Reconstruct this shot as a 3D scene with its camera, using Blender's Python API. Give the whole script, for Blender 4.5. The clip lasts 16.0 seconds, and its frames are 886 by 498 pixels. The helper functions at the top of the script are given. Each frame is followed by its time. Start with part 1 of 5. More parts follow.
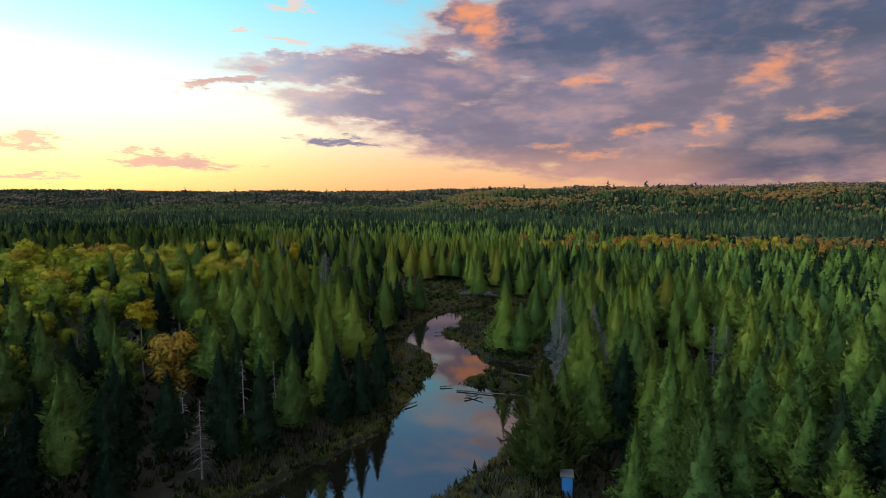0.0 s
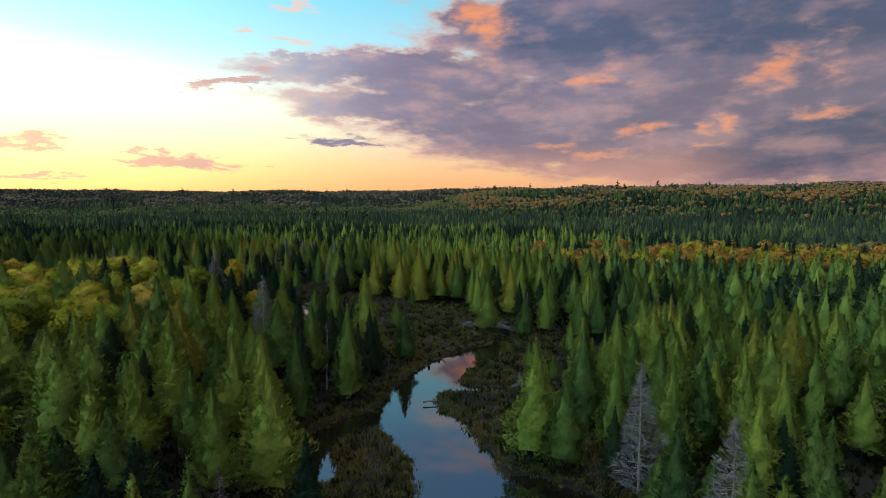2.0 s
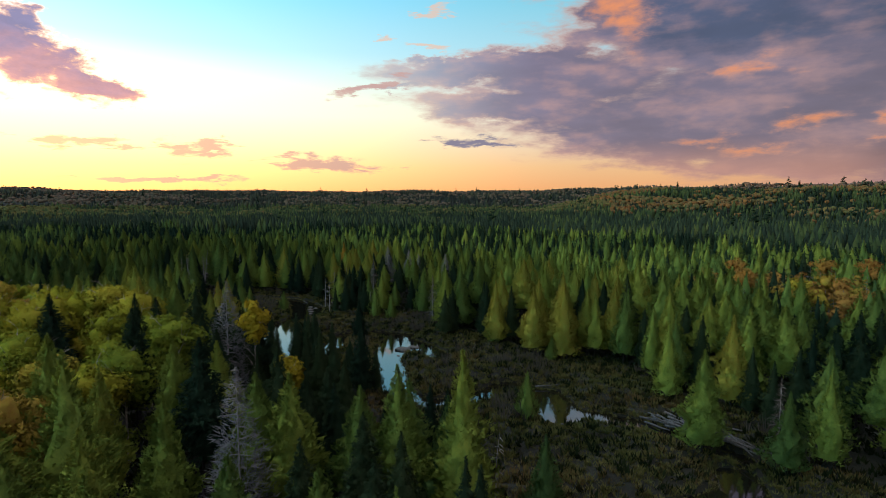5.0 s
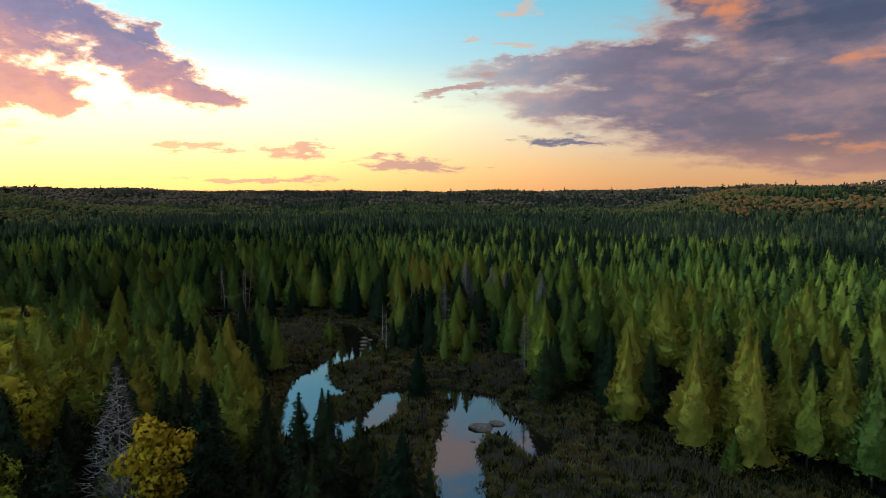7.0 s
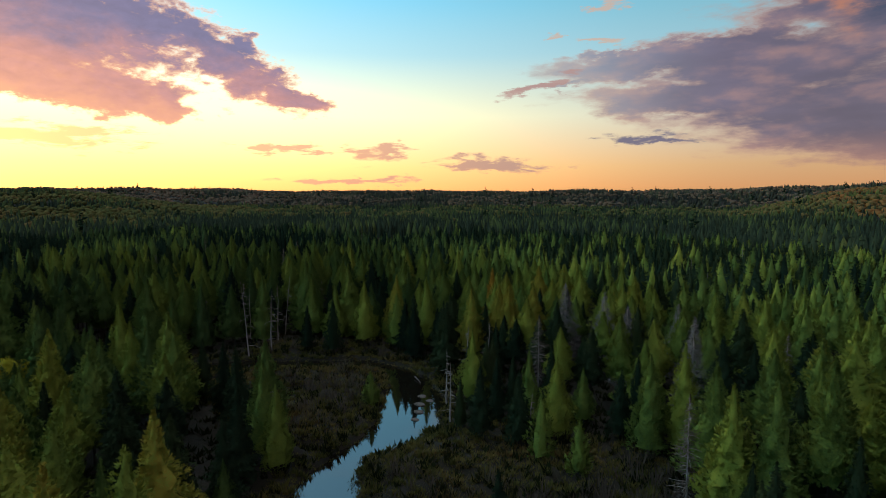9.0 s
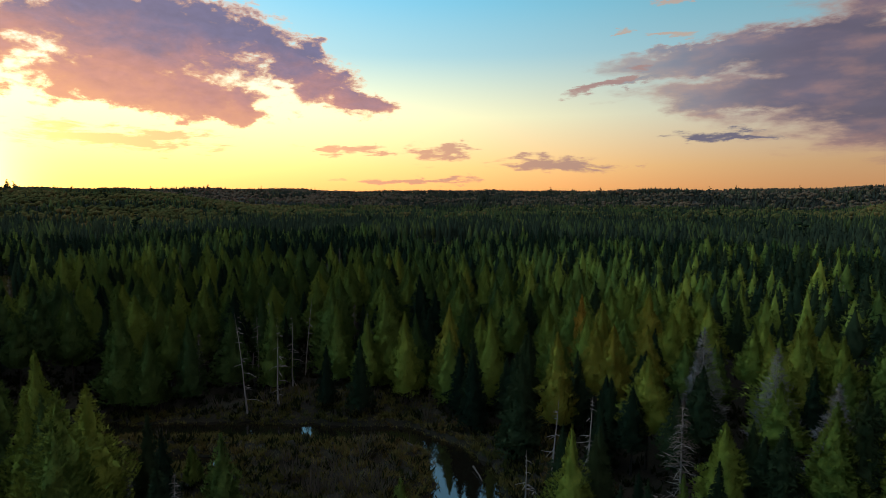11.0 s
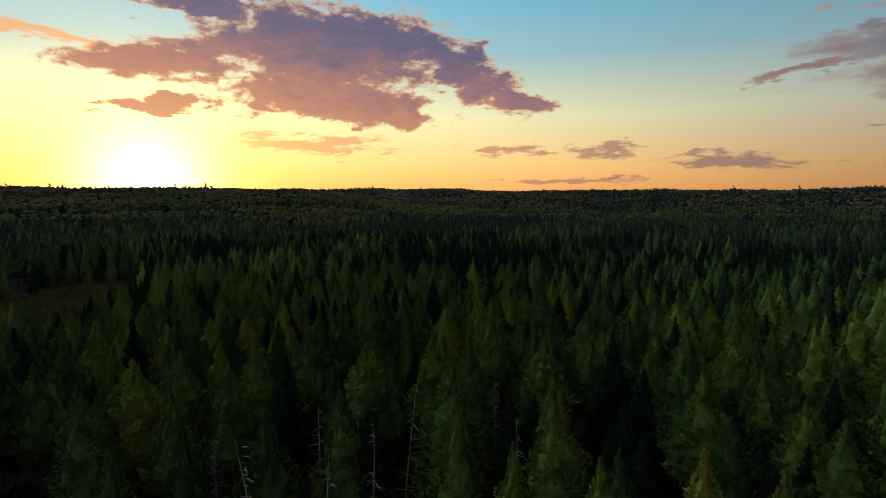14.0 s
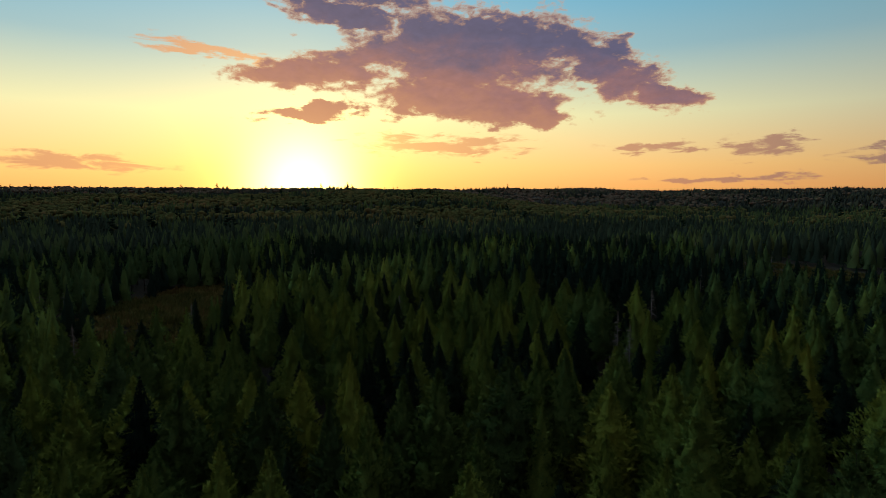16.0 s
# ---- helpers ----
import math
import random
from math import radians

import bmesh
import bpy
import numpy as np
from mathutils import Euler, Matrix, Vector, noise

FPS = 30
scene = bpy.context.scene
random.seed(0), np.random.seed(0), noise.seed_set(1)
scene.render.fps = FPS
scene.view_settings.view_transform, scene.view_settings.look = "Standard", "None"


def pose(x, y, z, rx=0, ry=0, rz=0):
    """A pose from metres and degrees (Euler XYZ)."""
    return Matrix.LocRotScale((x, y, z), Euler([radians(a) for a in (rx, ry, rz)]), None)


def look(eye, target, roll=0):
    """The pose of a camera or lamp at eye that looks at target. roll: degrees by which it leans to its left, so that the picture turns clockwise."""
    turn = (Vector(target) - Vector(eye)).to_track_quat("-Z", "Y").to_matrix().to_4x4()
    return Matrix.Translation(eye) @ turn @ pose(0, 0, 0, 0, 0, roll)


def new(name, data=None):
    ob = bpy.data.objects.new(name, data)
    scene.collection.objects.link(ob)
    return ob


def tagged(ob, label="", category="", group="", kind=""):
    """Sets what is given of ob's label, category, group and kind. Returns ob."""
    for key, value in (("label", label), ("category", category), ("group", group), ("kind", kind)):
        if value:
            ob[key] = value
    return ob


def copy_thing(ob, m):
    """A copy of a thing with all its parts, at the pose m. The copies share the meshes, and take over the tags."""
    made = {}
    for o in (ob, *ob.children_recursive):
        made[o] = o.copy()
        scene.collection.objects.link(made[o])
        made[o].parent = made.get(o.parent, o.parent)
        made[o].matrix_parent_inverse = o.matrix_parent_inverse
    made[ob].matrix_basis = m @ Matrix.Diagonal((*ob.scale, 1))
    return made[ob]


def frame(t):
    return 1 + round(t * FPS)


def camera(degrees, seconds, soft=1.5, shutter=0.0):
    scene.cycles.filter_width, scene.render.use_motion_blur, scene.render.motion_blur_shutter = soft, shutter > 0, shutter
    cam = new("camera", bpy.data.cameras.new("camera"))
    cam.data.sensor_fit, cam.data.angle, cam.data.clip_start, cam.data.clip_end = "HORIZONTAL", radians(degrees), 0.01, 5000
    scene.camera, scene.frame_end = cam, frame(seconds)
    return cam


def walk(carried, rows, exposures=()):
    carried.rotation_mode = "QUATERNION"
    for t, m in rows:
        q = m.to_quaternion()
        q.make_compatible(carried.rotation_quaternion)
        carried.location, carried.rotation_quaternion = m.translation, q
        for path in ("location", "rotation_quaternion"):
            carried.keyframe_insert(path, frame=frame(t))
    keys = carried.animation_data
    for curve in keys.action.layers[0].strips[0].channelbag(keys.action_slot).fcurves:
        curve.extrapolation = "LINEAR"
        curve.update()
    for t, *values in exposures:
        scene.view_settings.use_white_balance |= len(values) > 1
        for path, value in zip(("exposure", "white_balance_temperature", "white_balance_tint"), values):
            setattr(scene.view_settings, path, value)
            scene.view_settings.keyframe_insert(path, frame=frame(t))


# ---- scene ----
# Level flight over a boreal river at sunset: seconds, x, y, heading (degrees to the left of +y)
cam = camera(77.1, 16.0, 0.8)
HEIGHT, PITCH = 30.0, -5.18
ROWS = [
    (0.0, 0.0, -0.0, -0.0),
    (0.5, 0.5, 10.8, 0.1),
    (1.0, 0.8, 21.7, 0.2),
    (1.5, 1.1, 32.3, 0.2),
    (2.0, 1.6, 42.5, 0.4),
    (2.5, 1.7, 52.0, 1.2),
    (3.0, 1.3, 59.9, 4.8),
    (3.5, 0.6, 68.5, 7.8),
    (6.0, -8.7, 113.0, 17.6),
    (6.5, -11.7, 122.2, 20.0),
    (7.0, -14.9, 131.4, 22.4),
    (7.5, -18.6, 140.4, 24.8),
    (8.0, -22.6, 149.0, 27.1),
    (10.5, -43.6, 185.1, 35.1),
    (11.0, -48.0, 191.0, 37.0),
    (11.5, -52.4, 196.7, 39.4),
    (12.0, -57.1, 202.3, 42.1),
    (12.5, -62.0, 207.6, 44.7),
    (13.0, -67.3, 212.7, 47.4),
    (13.5, -72.6, 217.7, 50.1),
    (14.0, -78.6, 222.3, 53.1),
    (14.5, -84.2, 226.8, 56.4),
    (15.0, -90.5, 230.8, 59.9),
    (15.5, -96.7, 234.3, 63.2),
    (16.0, -103.1, 237.8, 66.9),
]
EXPOSURES = [(0.0, 0.0), (3.5, -0.08), (7.0, -0.42), (11.0, -0.84), (14.0, -1.36), (16.0, -1.52)]
walk(cam, [(t, pose(x, y, HEIGHT, 90 + PITCH, 0, yaw)) for t, x, y, yaw in ROWS], EXPOSURES)

# ---------------------------------------------------------------- sky, sun
SUN_AZ, SUN_EL = 81.0, 0.8


class Graph:
    """Small helper that strings shader nodes together."""

    def __init__(self, tree):
        self.tree = tree

    def node(self, kind, **settings):
        n = self.tree.nodes.new(kind)
        for key, value in settings.items():
            setattr(n, key, value)
        return n

    def feed(self, socket, value):
        if isinstance(value, bpy.types.NodeSocket):
            self.tree.links.new(value, socket)
        else:
            socket.default_value = value

    def math(self, op, a, b=0.0, c=0.0, clamp=False):
        n = self.node("ShaderNodeMath", operation=op, use_clamp=clamp)
        for s, v in zip(n.inputs, (a, b, c)):
            self.feed(s, v)
        return n.outputs[0]

    def vmath(self, op, a, b=(0, 0, 0)):
        n = self.node("ShaderNodeVectorMath", operation=op)
        self.feed(n.inputs[0], a)
        if op not in ("LENGTH", "NORMALIZE"):
            self.feed(n.inputs[3 if op == "SCALE" else 1], b)
        return n.outputs["Value" if op in ("LENGTH", "DOT_PRODUCT") else "Vector"]

    def mix(self, f, a, b, blend="MIX"):
        n = self.node("ShaderNodeMix", data_type="RGBA", blend_type=blend)
        self.feed(n.inputs[0], f)
        self.feed(n.inputs[6], a if isinstance(a, bpy.types.NodeSocket) else (*a, 1))
        self.feed(n.inputs[7], b if isinstance(b, bpy.types.NodeSocket) else (*b, 1))
        return n.outputs[2]

    def step(self, v, lo, hi, to0=0.0, to1=1.0):
        n = self.node("ShaderNodeMapRange", interpolation_type="SMOOTHSTEP")
        for s, x in zip(n.inputs, (v, lo, hi, to0, to1)):
            self.feed(s, x)
        return n.outputs[0]

    def ramp(self, v, stops):
        n = self.node("ShaderNodeValToRGB")
        e = n.color_ramp.elements
        while len(e) < len(stops):
            e.new(0.5)
        for el, (at, col) in zip(e, stops):
            el.position, el.color = at, (*col, 1)
        self.feed(n.inputs[0], v)
        return n.outputs[0]

    def noise(self, vector, scale, detail=4.0, rough=0.55, distort=0.0):
        n = self.node("ShaderNodeTexNoise")
        self.feed(n.inputs["Vector"], vector)
        for key, v in (("Scale", scale), ("Detail", detail), ("Roughness", rough), ("Distortion", distort)):
            self.feed(n.inputs[key], v)
        return n.outputs[0]

    def join(self, x, y, z=0.0):
        n = self.node("ShaderNodeCombineXYZ")
        for s, v in zip(n.inputs, (x, y, z)):
            self.feed(s, v)
        return n.outputs[0]


def make_sky():
    world = bpy.data.worlds.new("sunset_sky")
    scene.world = world
    world.use_nodes = True
    world.node_tree.nodes.clear()
    g = Graph(world.node_tree)
    way = g.node("ShaderNodeTexCoord").outputs["Generated"]
    sep = g.node("ShaderNodeSeparateXYZ")
    g.feed(sep.inputs[0], way)
    x, y, z = sep.outputs
    el = g.math("MULTIPLY", g.math("ARCSINE", z), 180 / math.pi)
    az = g.math("MULTIPLY", g.math("ARCTAN2", g.math("MULTIPLY", x, -1.0), y), 180 / math.pi)
    # clear sky: yellow towards the sun, peach and cyan away from it
    up = g.math("DIVIDE", el, 90.0, clamp=True)
    # the unseen sky above about 50 degrees is brightened to light the treetops
    away = g.ramp(up, [(0.0, (0.95, 0.42, 0.17)), (0.035, (0.94, 0.58, 0.31)), (0.09, (0.81, 0.82, 0.76)), (0.155, (0.46, 0.79, 0.93)), (0.21, (0.25, 0.69, 0.88)), (0.27, (0.17, 0.39, 0.70)), (0.42, (0.16, 0.33, 0.62)), (0.6, (0.42, 0.47, 0.56)), (1.0, (0.50, 0.49, 0.53))])
    near = g.ramp(up, [(0.0, (1.0, 0.40, 0.11)), (0.035, (1.04, 0.61, 0.21)), (0.09, (0.84, 0.80, 0.44)), (0.155, (0.30, 0.50, 0.55)), (0.21, (0.15, 0.44, 0.62)), (0.27, (0.16, 0.44, 0.62)), (0.42, (0.14, 0.27, 0.40)), (0.6, (0.44, 0.45, 0.48)), (1.0, (0.66, 0.61, 0.60))])
    # past the sun, mostly unseen, the bright sky is widened to light the trees
    past = g.math("SUBTRACT", az, SUN_AZ)
    apart = g.math("MAXIMUM", g.math("MULTIPLY", past, 0.5), g.math("MULTIPLY", past, -1.0))
    toward = g.step(apart, 86.0, 16.0)
    base = g.mix(toward, away, g.vmath("SCALE", near, 2.85))
    sun_way = (-math.sin(radians(SUN_AZ)) * math.cos(radians(SUN_EL)), math.cos(radians(SUN_AZ)) * math.cos(radians(SUN_EL)), math.sin(radians(SUN_EL)))
    off = g.math("MULTIPLY", g.math("ARCCOSINE", g.math("MINIMUM", g.vmath("DOT_PRODUCT", way, sun_way), 1.0)), 180 / math.pi)
    core = g.math("EXPONENT", g.math("MULTIPLY", g.math("POWER", g.math("DIVIDE", off, 4.7), 2.0), -1.0))
    halo = g.math("EXPONENT", g.math("DIVIDE", off, -9.0))
    glow = g.vmath("ADD", g.vmath("SCALE", g.join(13.0, 9.0, 2.8), core), g.vmath("SCALE", g.join(3.4, 2.3, 0.35), halo))
    # clouds: soft ellipses (azimuth, elevation, half width, half height, tilt) broken up by noise
    flat = g.vmath("SCALE", g.join(x, y), g.math("DIVIDE", 1.0, g.math("ADD", g.math("MAXIMUM", z, 0.0), 0.10)))
    place = g.join(az, el)
    # ragged outlines: the ellipses are pulled about at two scales before they are drawn
    push = g.join(g.math("MULTIPLY", g.math("SUBTRACT", g.noise(g.vmath("MULTIPLY", place, (0.12, 0.3, 1.0)), 1.6, 6.0, 0.6), 0.5), 11.0),
                  g.math("MULTIPLY", g.math("SUBTRACT", g.noise(g.vmath("ADD", g.vmath("MULTIPLY", place, (0.13, 0.35, 1.0)), (31.0, 7.0, 0.0)), 1.7, 6.0, 0.6), 0.5), 3.2))
    torn = g.vmath("ADD", place, push)

    def bank(blobs):
        best = None
        for a, e, ra, re, tilt in blobs:
            m = g.node("ShaderNodeMapping", vector_type="TEXTURE")
            g.feed(m.inputs[0], torn)
            m.inputs[1].default_value, m.inputs[2].default_value, m.inputs[3].default_value = (a, e, 0), (0, 0, radians(tilt)), (ra, re, 1)
            d = g.math("SUBTRACT", 1.0, g.vmath("LENGTH", m.outputs[0]))
            best = d if best is None else g.math("SMOOTH_MAX", best, d, 0.12)
        return best

    fine = g.noise(flat, 1.9, 7.0, 0.62, 0.25)
    wisp = g.noise(g.vmath("MULTIPLY", place, (0.10, 0.36, 1.0)), 1.7, 8.0, 0.58, 0.1)
    puff = g.noise(g.vmath("MULTIPLY", place, (0.16, 0.30, 1.0)), 1.6, 7.0, 0.62, 0.2)
    # the broad purple deck away from the sun
    curl = g.noise(g.vmath("MULTIPLY", place, (0.08, 0.26, 1.0)), 1.2, 5.0, 0.48)
    deck = bank(DECK)
    deck_d = g.math("ADD", g.math("ADD", deck, g.math("MULTIPLY", g.math("SUBTRACT", wisp, 0.5), 1.2)), g.math("MULTIPLY", g.math("SUBTRACT", curl, 0.5), 0.3))
    deck_f = g.math("MULTIPLY", g.step(deck_d, -0.18, 0.24), g.step(az, 27.0, 3.0, 0.55, 1.0))
    slate = g.math("MULTIPLY", g.step(g.math("ADD", bank(SLATE), g.math("MULTIPLY", g.math("SUBTRACT", wisp, 0.5), 1.2)), -0.25, 0.5), 0.95)
    body = g.mix(slate, (0.200, 0.172, 0.265), (0.080, 0.108, 0.210))
    body = g.vmath("SCALE", body, g.math("MULTIPLY", g.math("MULTIPLY_ADD", curl, 0.9, 0.55), g.math("MULTIPLY", g.step(az, -6.0, 22.0, 1.0, 1.6), g.step(az, -30.0, -8.0, 0.8, 1.0))))
    ember = g.noise(g.vmath("MULTIPLY", place, (0.22, 0.50, 1.0)), 1.5, 5.0, 0.52, 0.1)
    heat = g.math("ADD", bank(FIRE), g.math("MULTIPLY", g.math("SUBTRACT", ember, 0.54), 2.6))
    blush = g.math("MULTIPLY", g.step(g.math("ADD", curl, g.math("MULTIPLY", ember, 0.6)), 0.72, 1.05), g.math("MULTIPLY", g.step(az, 24.0, -24.0, 0.62, 0.35), g.step(el, 24.0, 13.0, 0.0, 1.0)))
    deck_c = g.mix(blush, body, (0.74, 0.40, 0.33))
    deck_c = g.mix(g.math("MULTIPLY", g.step(heat, -0.3, 0.6), 0.3), deck_c, (0.72, 0.36, 0.28))
    deck_c = g.mix(g.math("MULTIPLY", g.step(heat, 0.05, 1.3), 0.85), deck_c, (1.0, 0.34, 0.13))
    rim = g.math("MULTIPLY", g.step(deck_d, 0.40, 0.02), g.step(az, -16.0, 4.0, 0.15, 1.0))
    deck_c = g.mix(g.math("MULTIPLY", rim, 0.7), deck_c, (0.86, 0.54, 0.42))
    deck_c = g.mix(g.math("MULTIPLY", g.math("MULTIPLY", g.step(el, 6.0, 2.5), g.step(az, -30.0, -20.0)), 0.5), deck_c, (0.74, 0.36, 0.25))
    # the ragged cloud over the sun
    ragged = bank(RAGGED)
    crumb = g.noise(g.vmath("MULTIPLY", place, (0.45, 0.85, 1.0)), 1.5, 6.0, 0.6, 0.4)
    rag_d = g.math("ADD", g.math("ADD", ragged, g.math("MULTIPLY", g.math("SUBTRACT", puff, 0.5), 1.3)), g.math("MULTIPLY", g.math("SUBTRACT", crumb, 0.52), 0.9))
    rag_f = g.step(rag_d, -0.02, 0.30)
    lift = g.math("ADD", g.math("ADD", el, g.math("MULTIPLY", g.math("SUBTRACT", az, 62.0), -0.13)), g.math("MULTIPLY", g.math("SUBTRACT", puff, 0.5), 7.0))
    rag_b = g.mix(g.step(lift, 9.5, 16.0), (0.92, 0.41, 0.38), (0.27, 0.25, 0.46))
    rag_b = g.vmath("SCALE", rag_b, g.math("MULTIPLY_ADD", crumb, 0.5, 0.80))
    rag_c = g.mix(g.step(rag_d, 0.0, 0.45), (1.9, 1.0, 0.48), rag_b)
    rag_c = g.mix(g.math("MULTIPLY", g.step(lift, 11.0, 7.0), 0.7), rag_c, (1.45, 0.65, 0.38))
    # small bars of cloud near the horizon and puffs overhead
    bars = bank(BARS)
    shred = g.noise(g.vmath("MULTIPLY", place, (0.22, 1.1, 1.0)), 1.5, 6.0, 0.65, 0.6)
    bar_d = g.math("ADD", bars, g.math("MULTIPLY", g.math("SUBTRACT", shred, 0.56), 2.6))
    bar_f = g.math("MULTIPLY", g.step(bar_d, -0.1, 0.45), 0.9)
    bar_c = g.mix(g.step(apart, 18.0, 62.0), (1.7, 0.74, 0.42), (0.66, 0.40, 0.38))
    lens = bank([(11.4, 5.75, 4.4, 0.66, 2), (9.4, 5.35, 3.2, 0.3, 0)])
    lens_f = g.step(g.math("ADD", lens, g.math("MULTIPLY", g.math("SUBTRACT", shred, 0.54), 2.6)), -0.1, 0.65)
    tufts = bank(TUFTS)
    tuft_f = g.math("MULTIPLY", g.step(g.math("ADD", tufts, g.math("MULTIPLY", g.math("SUBTRACT", shred, 0.55), 2.4)), 0.0, 0.6), 0.75)
    dusk = g.math("MULTIPLY", g.math("MULTIPLY", g.step(az, -4.0, -30.0), g.step(el, 9.0, 3.0)), 0.75)
    base = g.mix(dusk, base, (0.52, 0.31, 0.27))
    col = g.mix(deck_f, base, deck_c)
    high = g.math("MULTIPLY", g.step(g.noise(flat, 1.5, 5.0, 0.55, 0.3), 0.47, 0.62), g.math("MULTIPLY", g.step(el, 18.0, 24.0), g.step(az, 48.0, 30.0)))
    col = g.mix(g.math("MULTIPLY", high, 0.8), col, (0.92, 0.64, 0.56))
    col = g.mix(tuft_f, col, (0.95, 0.62, 0.45))
    col = g.mix(lens_f, col, (0.24, 0.22, 0.34))
    col = g.mix(bar_f, col, bar_c)
    col = g.vmath("ADD", col, glow)
    col = g.mix(rag_f, col, g.vmath("ADD", rag_c, g.vmath("SCALE", glow, 0.12)))
    # the physical sky joins in faintly
    air = g.node("ShaderNodeTexSky", sky_type="NISHITA", sun_disc=False)
    air.sun_elevation, air.sun_rotation = radians(SUN_EL), radians(-SUN_AZ)
    col = g.vmath("ADD", col, g.vmath("SCALE", air.outputs[0], 0.05))
    col = g.mix(g.step(z, 0.0, -0.05), col, (0.03, 0.035, 0.02))
    bg = g.node("ShaderNodeBackground")
    g.feed(bg.inputs[0], col)
    bg.inputs[1].default_value = 1.0
    g.feed(g.node("ShaderNodeOutputWorld").inputs[0], bg.outputs[0])


# the last ellipse is an unseen cloud, added to dim light from the east
DECK = [(1.0, 11.5, 12, 3.2, 0), (-18, 24, 14, 5, 0), (-12.5, 15.5, 16, 6.0, 0), (-23.5, 10.3, 24.0, 8.6, 0), (-20.9, 16.8, 15.9, 6.05, 0), (-3.9, 16.7, 5.0, 3.0, 0), (7.4, 12.9, 13.7, 1.57, -4), (12.9, 13.4, 5.9, 0.61, -3), (19.8, 10.9, 4.6, 0.41, -6), (4.1, 9.1, 14.5, 1.86, 2), (-9.6, 6.5, 20.3, 4.12, 6), (-24.7, 4.2, 19.5, 3.08, 2), (-40, 20, 30, 20, 0), (-36, 8, 20, 7, 0), (-100, 24, 55, 26, 0)]
SLATE = [(-30.8, 15.5, 13.6, 3.92, 0), (-34.5, 4.8, 10.1, 2.41, 0), (-12.2, 15.6, 10.1, 2.98, 10), (-70, 20, 30, 16, 0)]
FIRE = [(-31.0, 11.3, 4.1, 2.28, -15), (-34.4, 7.3, 3.1, 0.82, 0), (-26.9, 7.0, 1.7, 0.69, 0), (-23.2, 6.6, 1.7, 0.82, 0), (-18.7, 6.7, 2.5, 0.95, -4), (-10.7, 5.4, 3.9, 0.66, -4), (-15.6, 4.3, 4.8, 0.54, -3), (-24.2, 4.6, 2.4, 0.51, 0), (-14.9, 11.4, 3.2, 1.03, 0), (-3.9, 17.0, 3.9, 2.74, 60)]
RAGGED = [(65.5, 11.8, 9, 2.6, 4), (72.5, 14.2, 6, 2.2, -10), (64.5, 14.3, 13.6, 4.71, 4), (61.1, 15.4, 9.5, 3.15, 0), (79.7, 12.3, 8.1, 2.04, -4), (76.1, 17.5, 9.4, 1.59, 8), (51.5, 12.6, 8.4, 2.89, 28), (46.5, 10.0, 6.6, 1.18, 14), (64.6, 9.6, 12.1, 2.48, 4), (57.8, 8.3, 5.1, 1.43, 4), (80.3, 8.4, 5.2, 0.91, -3), (75, 19.6, 9, 1.6, 4), (95, 19.5, 8, 1.2, 0)]
BARS = [(66.3, 5.4, 10.5, 1.33, 1), (46.4, 4.8, 5.0, 0.72, -2), (37.5, 4.7, 3.1, 1.02, 0), (27.0, 3.6, 4.8, 0.84, 0), (90.0, 13.4, 6.7, 0.87, 6), (86.4, 12.8, 2.1, 0.64, 0), (40.8, 1.7, 8.5, 0.39, 0), (21.1, 10.9, 4.9, 0.7, -14), (36.8, 4.4, 3.0, 0.91, 0), (25.4, 3.3, 7.1, 0.77, 2), (101, 3.1, 9, 0.9, 0)]
TUFTS = [(14.4, 18.0, 2.6, 0.7, -18), (15.5, 14.6, 3.2, 0.4, 0), (20.5, 15.4, 1.0, 0.4, 10)]
make_sky()
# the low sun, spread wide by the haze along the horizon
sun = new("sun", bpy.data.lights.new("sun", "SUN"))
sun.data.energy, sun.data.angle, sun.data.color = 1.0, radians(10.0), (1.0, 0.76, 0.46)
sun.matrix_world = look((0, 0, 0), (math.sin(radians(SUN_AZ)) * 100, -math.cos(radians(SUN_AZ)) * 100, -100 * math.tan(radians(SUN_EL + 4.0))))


# ---------------------------------------------------------------- materials
def material(name):
    m = bpy.data.materials.new(name)
    m.use_nodes = True
    m.node_tree.nodes.clear()
    g = Graph(m.node_tree)
    out = g.node("ShaderNodeOutputMaterial")
    return m, g, out


def principled(g, color, rough, bump=None, strength=0.3, distance=0.02):
    p = g.node("ShaderNodeBsdfPrincipled")
    g.feed(p.inputs["Base Color"], color if isinstance(color, bpy.types.NodeSocket) else (*color, 1))
    g.feed(p.inputs["Roughness"], rough)
    if bump is not None:
        b = g.node("ShaderNodeBump")
        b.inputs["Strength"].default_value, b.inputs["Distance"].default_value = strength, distance
        g.feed(b.inputs["Height"], bump)
        g.feed(p.inputs["Normal"], b.outputs[0])
    return p.outputs[0]


